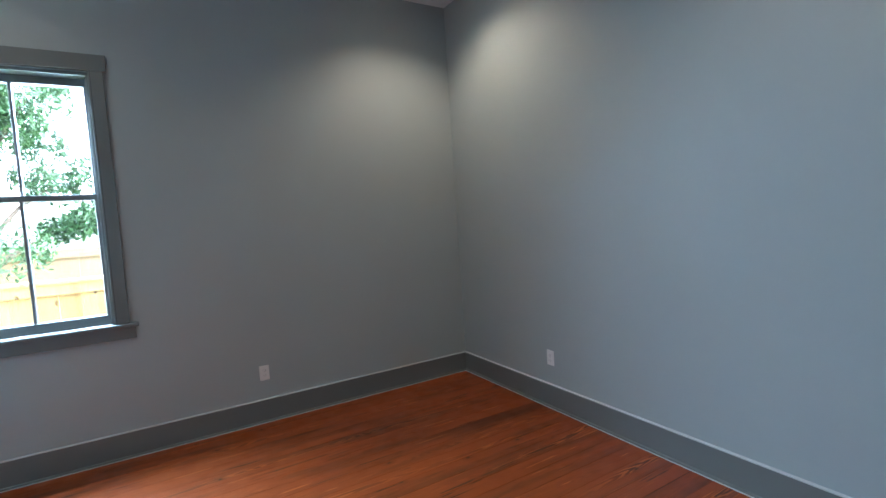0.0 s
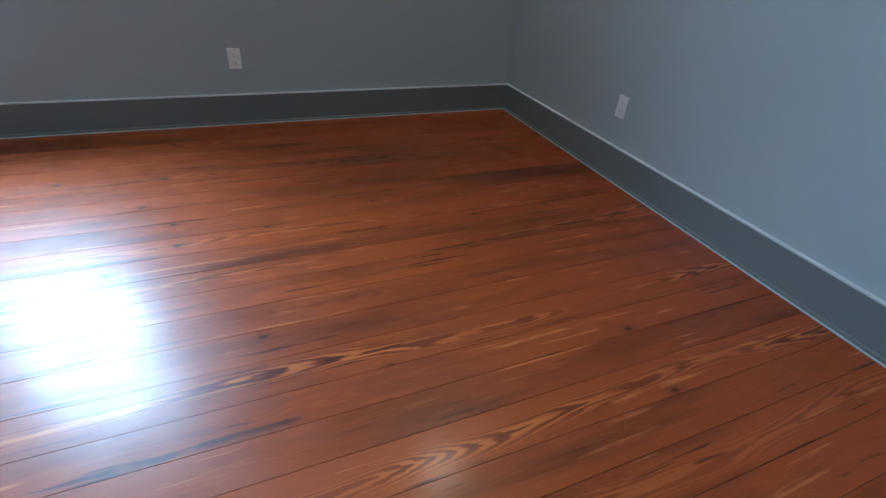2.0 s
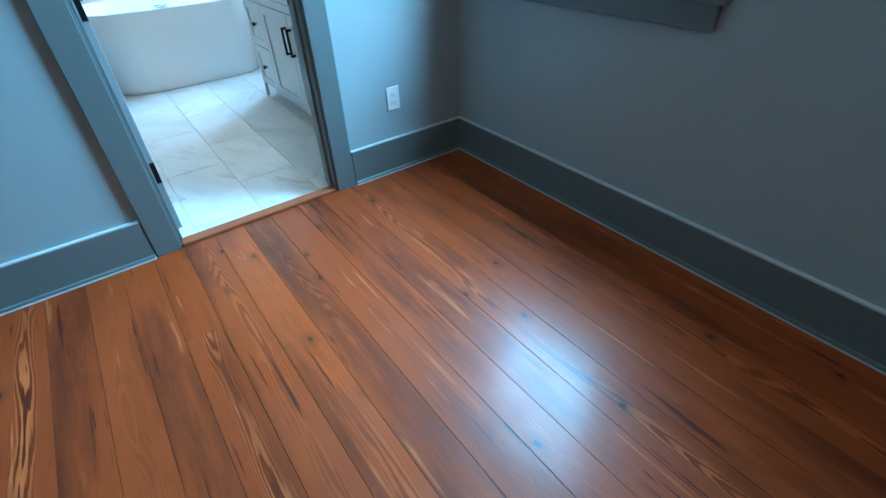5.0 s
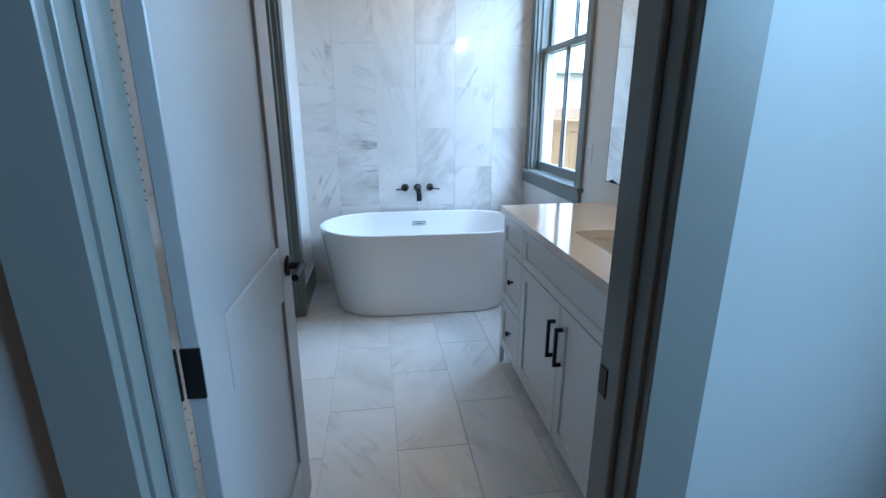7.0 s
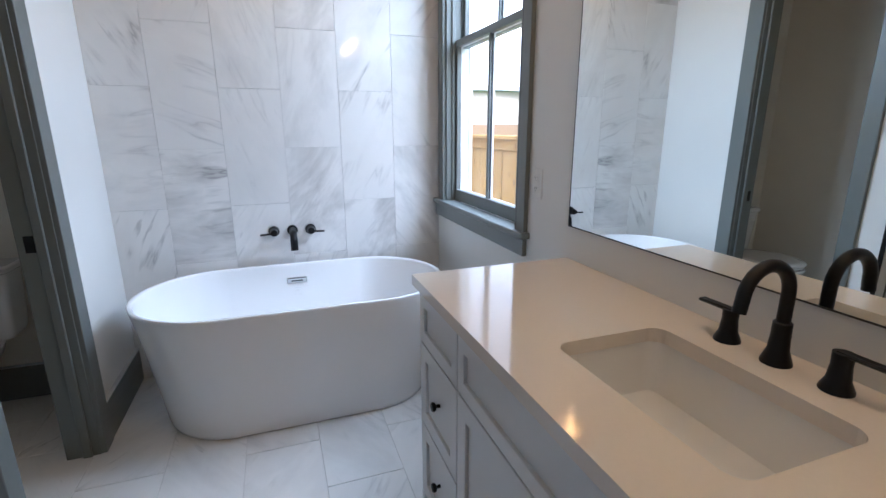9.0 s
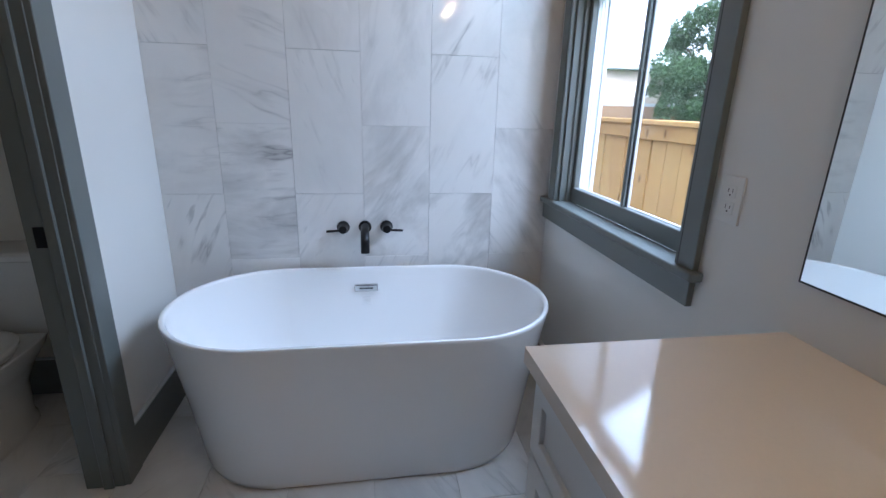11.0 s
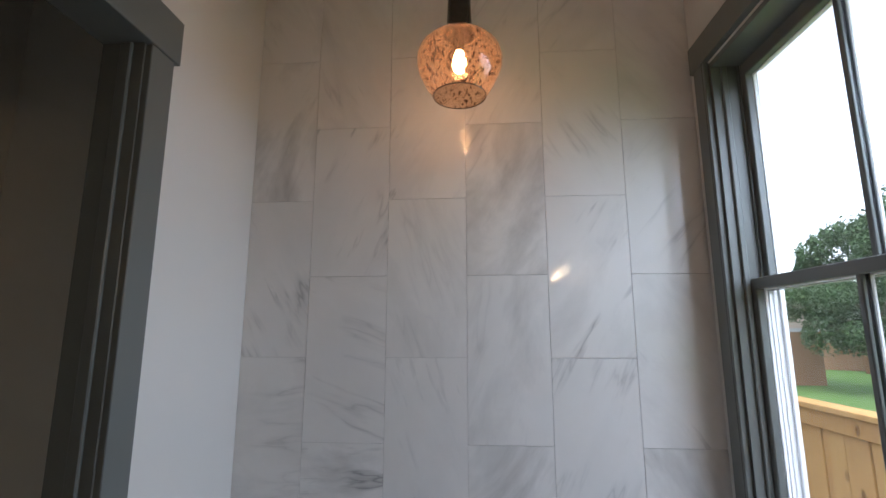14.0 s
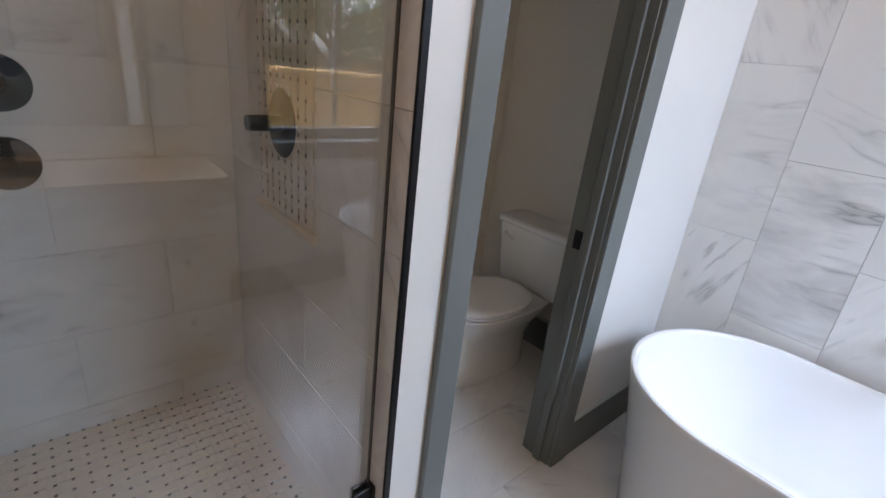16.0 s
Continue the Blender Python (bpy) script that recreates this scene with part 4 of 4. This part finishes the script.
def can_light(x, y, power, group, z=H, colour=(1.0, 0.74, 0.48)):
    d = thing("recessed_light", pose(x, y, z), "unseen white recessed ceiling light, lit warm", "ceiling light", group)
    part("trim_ring", lathe(bmesh.new(), [(0.058, -0.001), (0.085, -0.001), (0.083, -0.007), (0.060, -0.009), (0.058, -0.001)], 32), PLASTIC, d, "", True)
    part("lens", lathe(bmesh.new(), [(0.0, -0.003), (0.058, -0.003)], 32), CAN_LIT, d, "lit lens")
    lamp("can_beam", "SPOT", power, colour, pose(x, y, z - 0.02), 0.05, 130, 0.7)


# the pair at x -3.4 is unseen, added as warm fill from the west
for x, y, power in ((-0.78, -3.38, 8), (-3.4, -3.38, 5), (-0.82, -0.68, 2), (-3.4, -0.68, 2)):
    can_light(x, y, power, "recessed lights in the bedroom")
# both unseen and assumed: one over the bathroom, one warming the shower
can_light(-1.15, 1.2, 1.2, "recessed lights in the bathroom")
can_light(-2.35, 1.0, 3.6, "recessed lights in the bathroom", colour=(1.0, 0.47, 0.18))

# ---- outlets ----


def outlet(m, label, switch=False):
    """A white wall plate; local x across, y out of the wall, z up."""
    d = thing("outlet", m, label, "outlet", "wall outlets")
    part("plate", soften(boxes(((-0.036, 0, -0.058), (0.036, 0.006, 0.058))), 0.002, 2), PLASTIC, d)
    for z in (-0.02, 0.02):
        s = part("socket", soften(boxes(((-0.017, 0.005, z - 0.015), (0.017, 0.0078, z + 0.015))), 0.002), PLASTIC, d)
        part("slots", boxes(((-0.008, 0.0075, z - 0.002), (-0.006, 0.0083, z + 0.007)), ((0.006, 0.0075, z - 0.002), (0.008, 0.0083, z + 0.007)), ((-0.002, 0.0075, z - 0.010), (0.002, 0.0083, z - 0.006))), SLOT, s, "dark slots")


outlet(pose(0, -2.10, 0.39, 0, 0, 90), "white duplex outlet on the grey bedroom wall under the window side")
outlet(pose(-1.215, YS, 0.39), "white duplex outlet on the grey bedroom wall")
outlet(pose(-0.424, 0, 0.388, 0, 0, 180), "white duplex outlet beside the bathroom doorway")
outlet(pose(0, 1.97, 1.14, 0, 0, 90), "white duplex outlet between mirror and window")

# ---- toilet ----


def toilet():
    d = thing("toilet", pose(-2.385, YT - 0.012, 0), "white two-piece toilet with its lid down", "toilet")
    bm = bmesh.new()
    ring = []
    for z, a, y0, y1 in ((0.0, 0.105, -0.66, -0.14), (0.02, 0.105, -0.66, -0.14), (0.05, 0.095, -0.65, -0.15), (0.20, 0.10, -0.64, -0.14), (0.28, 0.135, -0.66, -0.10), (0.345, 0.172, -0.695, -0.05), (0.385, 0.182, -0.71, -0.03), (0.39, 0.178, -0.705, -0.03)):
        ring.append(superoval(0, (y0 + y1) / 2, a, (y1 - y0) / 2, z, 2.6, 40))
    part("bowl", rings_mesh(bm, ring), PORCELAIN, d, "", True)
    lid = [superoval(0, -0.46, 0.178 * s, 0.238 * s, z, 2.3, 40) for z, s in ((0.392, 0.96), (0.400, 1.0), (0.409, 1.0), (0.412, 0.95))]
    part("seat", rings_mesh(bmesh.new(), lid), PORCELAIN, d, "white seat", True)
    lid = [superoval(0, -0.46, 0.187 * s, 0.248 * s, z, 2.3, 40) for z, s in ((0.416, 0.97), (0.419, 1.0), (0.430, 1.0), (0.437, 0.96), (0.439, 0.8))]
    part("lid", rings_mesh(bmesh.new(), lid), PORCELAIN, d, "white closed lid", True)
    tank = [rounded_rect(-w, w, -dd, 0.0, 0.035, z, 5) for z, w, dd in ((0.39, 0.185, 0.165), (0.42, 0.20, 0.178), (0.70, 0.222, 0.195), (0.712, 0.222, 0.195))]
    part("tank", rings_mesh(bmesh.new(), tank), PORCELAIN, d, "", True)
    tank = [rounded_rect(-w, w, -dd, 0.004, 0.035, z, 5) for z, w, dd in ((0.7125, 0.228, 0.202), (0.718, 0.234, 0.208), (0.738, 0.234, 0.208), (0.747, 0.225, 0.198))]
    part("tank_lid", rings_mesh(bmesh.new(), tank), PORCELAIN, d, "", True)
    bm = bmesh.new()
    tube(bm, [(-0.16, -0.19, 0.655), (-0.16, -0.215, 0.655)], 0.011, 12)
    tube(bm, [(-0.165, -0.213, 0.655), (-0.095, -0.216, 0.648)], 0.007, 8)
    part("flush_lever", bm, PORCELAIN, d, "white flush lever", True)


toilet()

# ---- shower ----
GX = XL - 0.062
SHT = 0.03    # floor of the shower
structure("wall_shower_back", boxes(((XS - 0.1, 0.12, 0), (XS - 0.012, 1.76, H))), GROUT, "tiled shower wall", "wall")
sh_far = bpy.data.objects["wall_shower_back"]
sh_north = structure("wall_shower_side", boxes(((XS - 0.012, 1.712, 0), (XL - 0.002, 1.76, H))), GROUT, "tiled shower wall with a mosaic niche", "wall")
structure("wall_shower_south", boxes(((XS - 0.012, 0.12, 0), (XL - 0.12, 0.22, H))), WALL_BATH, "off-white end wall of the shower", "wall")
structure("shower_curb", soften(boxes(((XL - 0.125, SH_Y0 - 0.0, 0.0), (XL + 0.004, SH_Y1 + 0.004, 0.11))), 0.004, 2), MARBLE_FLOOR, "low white marble shower curb", "curb")
structure("shower_edge_trim", soften(boxes(((XL - 0.006, SH_Y1 - 0.004, 0.11), (XL + 0.003, SH_Y1 + 0.014, SH_H))), 0.001), BLACK, "thin black metal edge along the shower opening", "trim")


def shower_door():
    d = thing("shower_door", pose(GX, SH_Y1 - 0.004, 0.118), "clear frameless glass shower door with black hinges, closed", "shower door")
    p = part("glass", soften(boxes(((-0.005, -0.80, 0), (0.005, -0.01, 1.98))), 0.001), SHOWER_GLASS, d)
    p.visible_shadow = False
    part("edge_seal", boxes(((-0.006, -0.0105, 0), (0.006, -0.0085, 1.98))), SLOT, d, "dark edge of the glass")
    for z in (0.19, 1.75):
        bm = boxes(((0.005, -0.055, z - 0.045), (0.017, -0.004, z + 0.045)), ((-0.017, -0.055, z - 0.045), (-0.005, -0.004, z + 0.045)), ((-0.022, -0.004, z - 0.045), (0.022, 0.003, z + 0.045)))
        part("hinge", soften(bm, 0.002), BLACK, d, "black glass hinge")
    bm = bmesh.new()
    tube(bm, [(0.045, -0.74, 0.80), (0.045, -0.74, 1.10)], 0.009, 12)
    for z in (0.82, 1.08):
        tube(bm, [(0.0, -0.74, z), (0.045, -0.74, z)], 0.007, 10)
    part("pull", bm, BLACK, d, "black bar pull", True)


shower_door()


fixed = thing("glass_screen", pose(GX, SH_Y0 + 0.004, 0.112), "clear fixed glass panel beside the shower door", "glass screen")
_p = part("glass", soften(boxes(((-0.005, 0, 0), (0.005, 0.62, 1.986))), 0.001), SHOWER_GLASS, fixed)
_p.visible_shadow = False
part("channel", soften(boxes(((-0.009, -0.003, 0), (0.009, 0.006, 1.986))), 0.001), BLACK, fixed, "thin black wall channel")


def round_valve(m, name, label, r=0.078, stub=0.06, lever=True):
    d = thing(name, m, label, "shower valve", "shower valves")
    part("plate", lathe(bmesh.new(), [(0.0, 0.0), (r, 0.0), (r, 0.004), (r - 0.004, 0.007), (0.0, 0.008)], 40), BLACK, d, "", True)
    bm = lathe(bmesh.new(), [(0.024, 0.007), (0.022, stub), (0.02, stub + 0.004), (0.0, stub + 0.004)], 24)
    h = part("handle", bm, BLACK, d, "", True)
    if lever:
        bm = bmesh.new()
        tube(bm, [(0, 0, stub - 0.012), (0, -0.075, stub - 0.012)], 0.006, 10)
        part("lever", bm, BLACK, h, "", True)


round_valve(pose(XS, 1.085, 1.255, 0, 90, 0), "shower_valve", "round matt black shower valve on the marble wall")
round_valve(pose(XS, 1.07, 1.03, 0, 90, 0), "shower_valve", "round matt black shower valve below another")
round_valve(pose(-2.395, 1.698, 1.225, 90, 0, 0), "shower_valve", "round matt black trim plate on the mosaic strip", 0.098, 0.10, False)


def mosaic(name, lo, hi, label, plane):
    """Basket weave: cream bricks round small dark dots. plane: 'z' floor or 'y' wall facing -y; one joined mesh."""
    bm = bmesh.new()
    bd = bmesh.new()
    u = 0.047
    nx, ny = int((hi[0] - lo[0]) / u), int((hi[1] - lo[1]) / u)

    def put(b, x0, y0, x1, y1, t):
        if plane[0] == "z":
            box(b, (x0, y0, plane[1]), (x1, y1, plane[1] + t))
        else:
            box(b, (x0, plane[1] - t, y0), (x1, plane[1], y1))

    g = 0.0012
    for i in range(nx):
        for j in range(ny):
            x, y = lo[0] + i * u, lo[1] + j * u
            if (i + j) % 2:
                put(bm, x + 0.011, y + g, x + u * 0.60, y + u + 0.010, 0.004)
                put(bm, x + u * 0.60 + g, y + g, x + u, y + u - g, 0.0042)
            else:
                put(bm, x + 0.011, y + g, x + u + 0.010, y + u * 0.55, 0.0041)
                put(bm, x + 0.011, y + u * 0.55 + g, x + u - g, y + u - g, 0.004)
            put(bd, x + 0.0005, y + 0.016, x + 0.0105, y + 0.026, 0.0043)
    d = thing(name, pose(0, 0, 0), label, "mosaic tile")
    d["kind"] = "stuff"
    part("bricks", bm, CREAM_STONE, d, "cream basket-weave bricks")
    part("dots", bd, DOT, d, "small dark dots")


structure("shower_floor", boxes(((XS - 0.012, 0.22, 0.0), (XL - 0.125, 1.712, SHT - 0.004))), GROUT, "bed of the shower floor", "floor")
mosaic("mosaic_floor", (XS + 0.002, 0.24), (XL - 0.13, 1.69), "cream basket-weave mosaic with dark dots on the shower floor", ("z", SHT - 0.004))
mosaic("mosaic_strip", (-2.57, 0.955), (-2.19, 2.2), "cream basket-weave mosaic niche in the shower wall", ("y", 1.698))
structure("niche_sill", soften(boxes(((-2.585, 1.682, 0.922), (-2.175, 1.70, 0.95))), 0.003), QUARTZ, "pale stone ledge under the mosaic", "ledge")


def robe_hook():
    d = thing("robe_hook", pose(XL, 1.735, 1.645), "matt black robe hook on the white wall", "hook")
    m = Matrix.Rotation(radians(90), 4, "Y")
    part("plate", lathe(bmesh.new(), [(0.0, 0.0), (0.026, 0.0), (0.026, 0.006), (0.0, 0.008)], 28, m), BLACK, d, "", True)
    bm = bmesh.new()
    tube(bm, [(0.005, 0, 0), (0.045, 0, 0)], 0.008, 10)
    pts = [(0.045, 0, 0.022), (0.045, 0, -0.03)] + [(0.045 + 0.022 - 0.022 * math.cos(radians(a)), 0, -0.03 - 0.022 * math.sin(radians(a))) for a in range(20, 181, 20)] + [(0.089, 0, -0.018)]
    tube(bm, pts, 0.006, 10)
    part("hook_arm", bm, BLACK, d, "", True)


robe_hook()

# ---- outside ----
GZ = -0.75
structure("ground", boxes(((0.4, -400, GZ - 0.3), (800, 400, GZ))), GRASS, "green mown lawn outside", "ground")
FX = 0.86


def fence(m, name, length, hh, board, mats, label, cap=True):
    """A board fence that runs along its own y from m; hh: height."""
    d = thing(name, m, label, "fence")
    rnd = random.Random(int(length * 100))
    meshes = []
    for k in range(4):
        me = bpy.data.meshes.new("fence_board")
        b = soften(boxes(((0, 0.002, 0), (0.018, board - 0.002 - k * 0.0008, hh - 0.03))), 0.002)
        b.to_mesh(me)
        b.free()
        me.materials.append(mats)
        meshes.append(me)
    y = 0.0
    while y < length:
        o = new("board", rnd.choice(meshes))
        o.parent = d
        o.location = (rnd.uniform(-0.004, 0.004), y, 0)
        y += board
    if cap:
        part("top_rail", soften(boxes(((-0.026, 0, hh - 0.118), (-0.005, length, hh - 0.03))), 0.003), mats, d)
        part("cap", soften(boxes(((-0.05, 0, hh - 0.03), (0.07, length, hh))), 0.004), mats, d)
    else:
        part("rail", soften(boxes(((-0.05, 0, hh - 0.4), (-0.006, length, hh - 0.31))), 0.003), mats, d)
    return d


fence(pose(FX, -4.6, GZ), "wooden_fence", 6.5, 1.225 - GZ, 0.148, CEDAR, "new golden cedar board fence with a flat cap")
fence(pose(FX, 1.91, GZ), "wooden_fence", 9.5, 1.295 - GZ, 0.148, CEDAR, "new golden cedar board fence with a flat cap, a step higher")
fence(pose(21.0, -18, GZ), "boundary_fence", 48, 2.1, 0.30, CEDAR_OLD, "weathered brown board fence beyond the lawn", False)
fence(pose(36.0, 21.5, GZ, 0, 0, 53), "boundary_fence", 34, 2.45, 0.30, CEDAR_OLD, "weathered brown board fence at the end of the lawn", False)


def tree(x, y, height, spread, seed, leaves=5200, size=0.16, low=0.25):
    d = thing("tree", pose(x, y, GZ), "broad green leafy tree beyond the fence", "tree", "trees outside")
    rnd = random.Random(seed)
    bm = bmesh.new()
    tube(bm, [(0, 0, 0), (0.05, 0.02, height * 0.25), (-0.05, 0.1, height * 0.5), (0.08, 0.05, height * 0.75)], 0.2, 10, [0.28, 0.21, 0.14, 0.05])
    clumps = []
    for i in range(46):
        a, f = rnd.uniform(0, 6.283), rnd.uniform(low, 0.97)
        wide = spread * math.sin(math.pi * min(1, max(0.12, (f - low) / (1.05 - low) * 0.74 + 0.24)))
        r = wide * rnd.uniform(0.35, 1.0)
        c = (r * math.cos(a), r * math.sin(a), height * f)
        clumps.append((c, rnd.uniform(0.16, 0.36) * spread * 0.75))
        if i % 3 == 0:
            tube(bm, [(0, 0, height * f * 0.6), (c[0] * 0.5, c[1] * 0.5, c[2] * 0.85), c], 0.05, 6, [0.09, 0.06, 0.02])
    part("trunk", bm, BARK, d, "", True)
    verts, faces = [], []
    for k in range(leaves):
        c, r = clumps[k % len(clumps)]
        v = Vector((rnd.gauss(0, 1.1), rnd.gauss(0, 1.1), rnd.gauss(0, 0.6)))
        v = v.normalized() * r * rnd.uniform(0.45, 1.0) ** 0.6
        p = Vector(c) + v
        e = Euler((rnd.uniform(-1.2, 1.2), rnd.uniform(-1.2, 1.2), rnd.uniform(0, 6.283))).to_matrix()
        s = size * rnd.uniform(0.6, 1.3)
        b = len(verts)
        for q in ((-s, 0, 0), (0, -s * 0.45, s * 0.1), (s, 0, 0), (0, s * 0.45, s * 0.1)):
            verts.append(p + e @ Vector(q))
        faces.append((b, b + 1, b + 2, b + 3))
    me = bpy.data.meshes.new("crown")
    me.from_pydata(verts, [], faces)
    me.materials.append(LEAF)
    o = new("crown", me)
    o.parent = d


for i, (x, y, h, s, low, leaves, size) in enumerate((
        (14.2, 20.4, 6.9, 3.0, 0.26, 40000, 0.075), (15.2, 15.6, 9.4, 3.6, 0.22, 36000, 0.085), (11.0, 36.0, 5.6, 2.8, 0.3, 9000, 0.12), (22.5, 27.0, 8.0, 4.2, 0.22, 20000, 0.12),
        (12.6, 2.6, 8.2, 3.6, 0.26, 36000, 0.08), (13.6, -2.8, 6.6, 3.4, 0.26, 24000, 0.09), (17.0, -9.0, 7.0, 4.0, 0.25, 12000, 0.13), (13.5, 9.6, 9.0, 3.8, 0.14, 30000, 0.10))):
    tree(x, y, h, s, 10 + i, leaves, size, low)


def neighbour():
    d = thing("house", pose(10.5, 24.0, GZ), "cream house with a flat pale roof beyond the fence", "house")
    part("wall", soften(boxes(((-5, 0, 0), (4.0, 9, 4.05))), 0.02), SIDING, d)
    part("roof", soften(boxes(((-5.4, -0.4, 4.05), (4.4, 9.4, 4.3))), 0.03), ROOF, d, "pale metal roof edge")
    part("wall_band", boxes(((-5.0, -0.03, 2.35), (4.0, 0, 2.5))), ROOF, d, "grey band")
    part("lower_wall", soften(boxes(((-5.02, -0.06, 0), (4.02, 0, 2.35))), 0.01), CEDAR_OLD, d, "brown board cladding")
    w = part("window", soften(boxes(((1.9, -0.06, 2.8), (2.7, 0, 3.5))), 0.01), VINYL, d, "white window unit")
    part("pane", boxes(((1.97, -0.07, 2.85), (2.63, -0.055, 3.2))), SLOT, w, "dark pane")


neighbour()

# ---- wall tiles ----
P, G = 0.3065, 0.0011
tile_meshes = {}


def tile_mesh(name, w, h, t, material, lay):
    """A tile with arrised edges; lay 'y': faces -y, 'z': faces up, 'x': faces +x."""
    key = (name, round(w, 4), round(h, 4), lay)
    if key not in tile_meshes:
        e = 0.0012
        if lay == "y":
            f = lambda u, v, k: (u, -k, v)
        elif lay == "x":
            f = lambda u, v, k: (k, u, v)
        else:
            f = lambda u, v, k: (u, v, k)
        lo = [f(u, v, 0) for u, v in ((0, 0), (w, 0), (w, h), (0, h))]
        mi = [f(u, v, t - e) for u, v in ((0, 0), (w, 0), (w, h), (0, h))]
        hi = [f(u, v, t) for u, v in ((e, e), (w - e, e), (w - e, h - e), (e, h - e))]
        faces = [(8, 9, 10, 11)]
        for a in (0, 4):
            for i in range(4):
                j = (i + 1) % 4
                faces.append((a + i, a + j, a + 4 + j, a + 4 + i))
        me = bpy.data.meshes.new(name)
        me.from_pydata(lo + mi + hi, [], faces)
        bm = bmesh.new()
        bm.from_mesh(me)
        bmesh.ops.recalc_face_normals(bm, faces=bm.faces[:])
        # an open back leaves the sense of the faces to chance: turn them outwards
        top = max(bm.faces, key=lambda q: q.calc_area() if len(q.verts) == 4 else 0)
        want = Vector(f(0, 0, 1))
        if top.normal.dot(want) < 0:
            bmesh.ops.reverse_faces(bm, faces=bm.faces[:])
        bm.to_mesh(me)
        bm.free()
        me.materials.append(material)
        tile_meshes[key] = me
    return tile_meshes[key]


trnd = random.Random(5)


def tile(parent, x, y, z, w, h, t, material, lay, look_of=None):
    o = new("tile", tile_mesh("tile", w, h, t, material, lay))
    o.parent = parent
    o.location = (x, y, z)
    o.color = (*(look_of or (trnd.choice((0.25, 0.4, 0.6, 0.8)), trnd.choice((0.28, 0.34, 0.7, 0.64)), trnd.uniform(0.05, 0.4))), 1)
    return o


XC = [XL, -1.511, -1.2045, -0.898, -0.5915, -0.285, 0.0]
Z_ODD, Z_EVEN = 1.556, 1.25
special = {(1, 2): (1.0, 0.02, 0.75), (1, 1): (0.8, 0.02, 0.5), (1, 3): (0.7, 0.9, 0.1), (1, 4): (0.9, 0.38, 0.1), (3, 2): (0.4, 0.3, 0.9), (3, 4): (0.5, 0.3, 0.7), (3, 3): (0.2, 0.45, 0.55), (4, 1): (0.5, 0.25, 1.0), (4, 3): (0.9, 0.30, 0.3),
           (4, 2): (0.45, 0.36, 0.1), (5, 2): (0.4, 0.7, 0.7), (5, 3): (0.6, 0.7, 0.35), (0, 4): (0.2, 0.4, 1.0), (0, 3): (0.8, 0.66, 0.12), (0, 2): (0.4, 0.02, 0.35), (0, 1): (0.8, 0.36, 0.15), (2, 1): (0.5, 0.3, 0.35), (2, 2): (0.3, 0.62, 0.15), (2, 3): (0.25, 0.6, 0.3)}
for i in range(6):
    ref = Z_ODD if i % 2 == 0 else Z_EVEN
    z = ref - 3 * 2 * P
    k = 0
    while z < H:
        z0, z1 = max(z, 0.0), min(z + 2 * P, H)
        if z1 - z0 > 0.02:
            tile(wall_north, XC[i] + G / 2, YT + 0.012, z0 + G / 2, XC[i + 1] - XC[i] - G, z1 - z0 - G, 0.012, MARBLE, "y", special.get((i, k)))
            k += 1
        z += 2 * P

# shower tiles, laid flat in courses
for j in range(12):
    z = -0.19 + j * P
    z0, z1 = max(z, 0.0), min(z + P, H)
    off = P if j % 2 else 0.0
    y = 0.22 - off
    while y < 1.70:
        a, b = max(y, 0.22), min(y + 2 * P, 1.70)
        if b - a > 0.02 and z1 - z0 > 0.02:
            tile(sh_far, XS - 0.012, a + G / 2, z0 + G / 2, b - a - G, z1 - z0 - G, 0.012, MARBLE, "x", (trnd.uniform(0.2, 0.6), trnd.choice((0.75, 0.2, 0.05)), trnd.uniform(0.1, 0.5)))
        y += 2 * P
    x = XS - off * 0.7
    while x < XL:
        a, b = max(x, XS), min(x + 2 * P, XL - 0.004)
        if b - a > 0.02 and z1 - z0 > 0.02:
            tile(sh_north, a + G / 2, 1.712, z0 + G / 2, b - a - G, z1 - z0 - G, 0.012, MARBLE, "y", (trnd.uniform(0.3, 0.7), trnd.choice((0.7, 0.25)), trnd.uniform(0.1, 0.4)))
        x += 2 * P

# ---- floor tiles of the bathroom and closet ----
x0 = -1.183
for i in range(-6, 5):
    xa = x0 + i * P
    a, b = max(xa, XS), min(xa + P, -0.002)
    if b - a < 0.02:
        continue
    y = (1.655 if i % 2 == 0 else 1.349) - 4 * 2 * P
    while y < YT:
        c, e = max(y, 0.045), min(y + 2 * P, YT)
        if e - c > 0.02 and not (b < XL - 0.1 and e < 1.76):
            tile(floor_bath, a + G, c + G, -0.003, b - a - 2 * G, e - c - 2 * G, 0.003, MARBLE_FLOOR, "z")
        y += 2 * P

# ---- floor boards of the bedroom ----
brnd = random.Random(3)
x = -0.002
while x > XW:
    w = brnd.choice((0.118, 0.125, 0.130, 0.132, 0.136))
    a = max(x - w, XW)
    y = YS - brnd.uniform(0.0, 2.4)
    while y < -0.012:
        e = y + brnd.uniform(5.2, 8.0)
        if e > -0.4:
            e = 0.0
        c, f = max(y, YS), min(e, -0.012)
        if f > c:
            h = 0.0
            bm = bmesh.new()
            g = 0.0004
            vs = box(bm, (a + g, c + g, -0.006), (x - g, f - g, h))
            for v in vs[4:]:
                v.co.x += 0.0004 if v.co.x < (a + x) / 2 else -0.0004
            mid = Vector(((a + x) / 2, (c + f) / 2, 0))
            for v in bm.verts:
                v.co -= mid
            o = part("board", bm, PINE, floor_bed)
            o.location = mid
        y = e
    x -= w
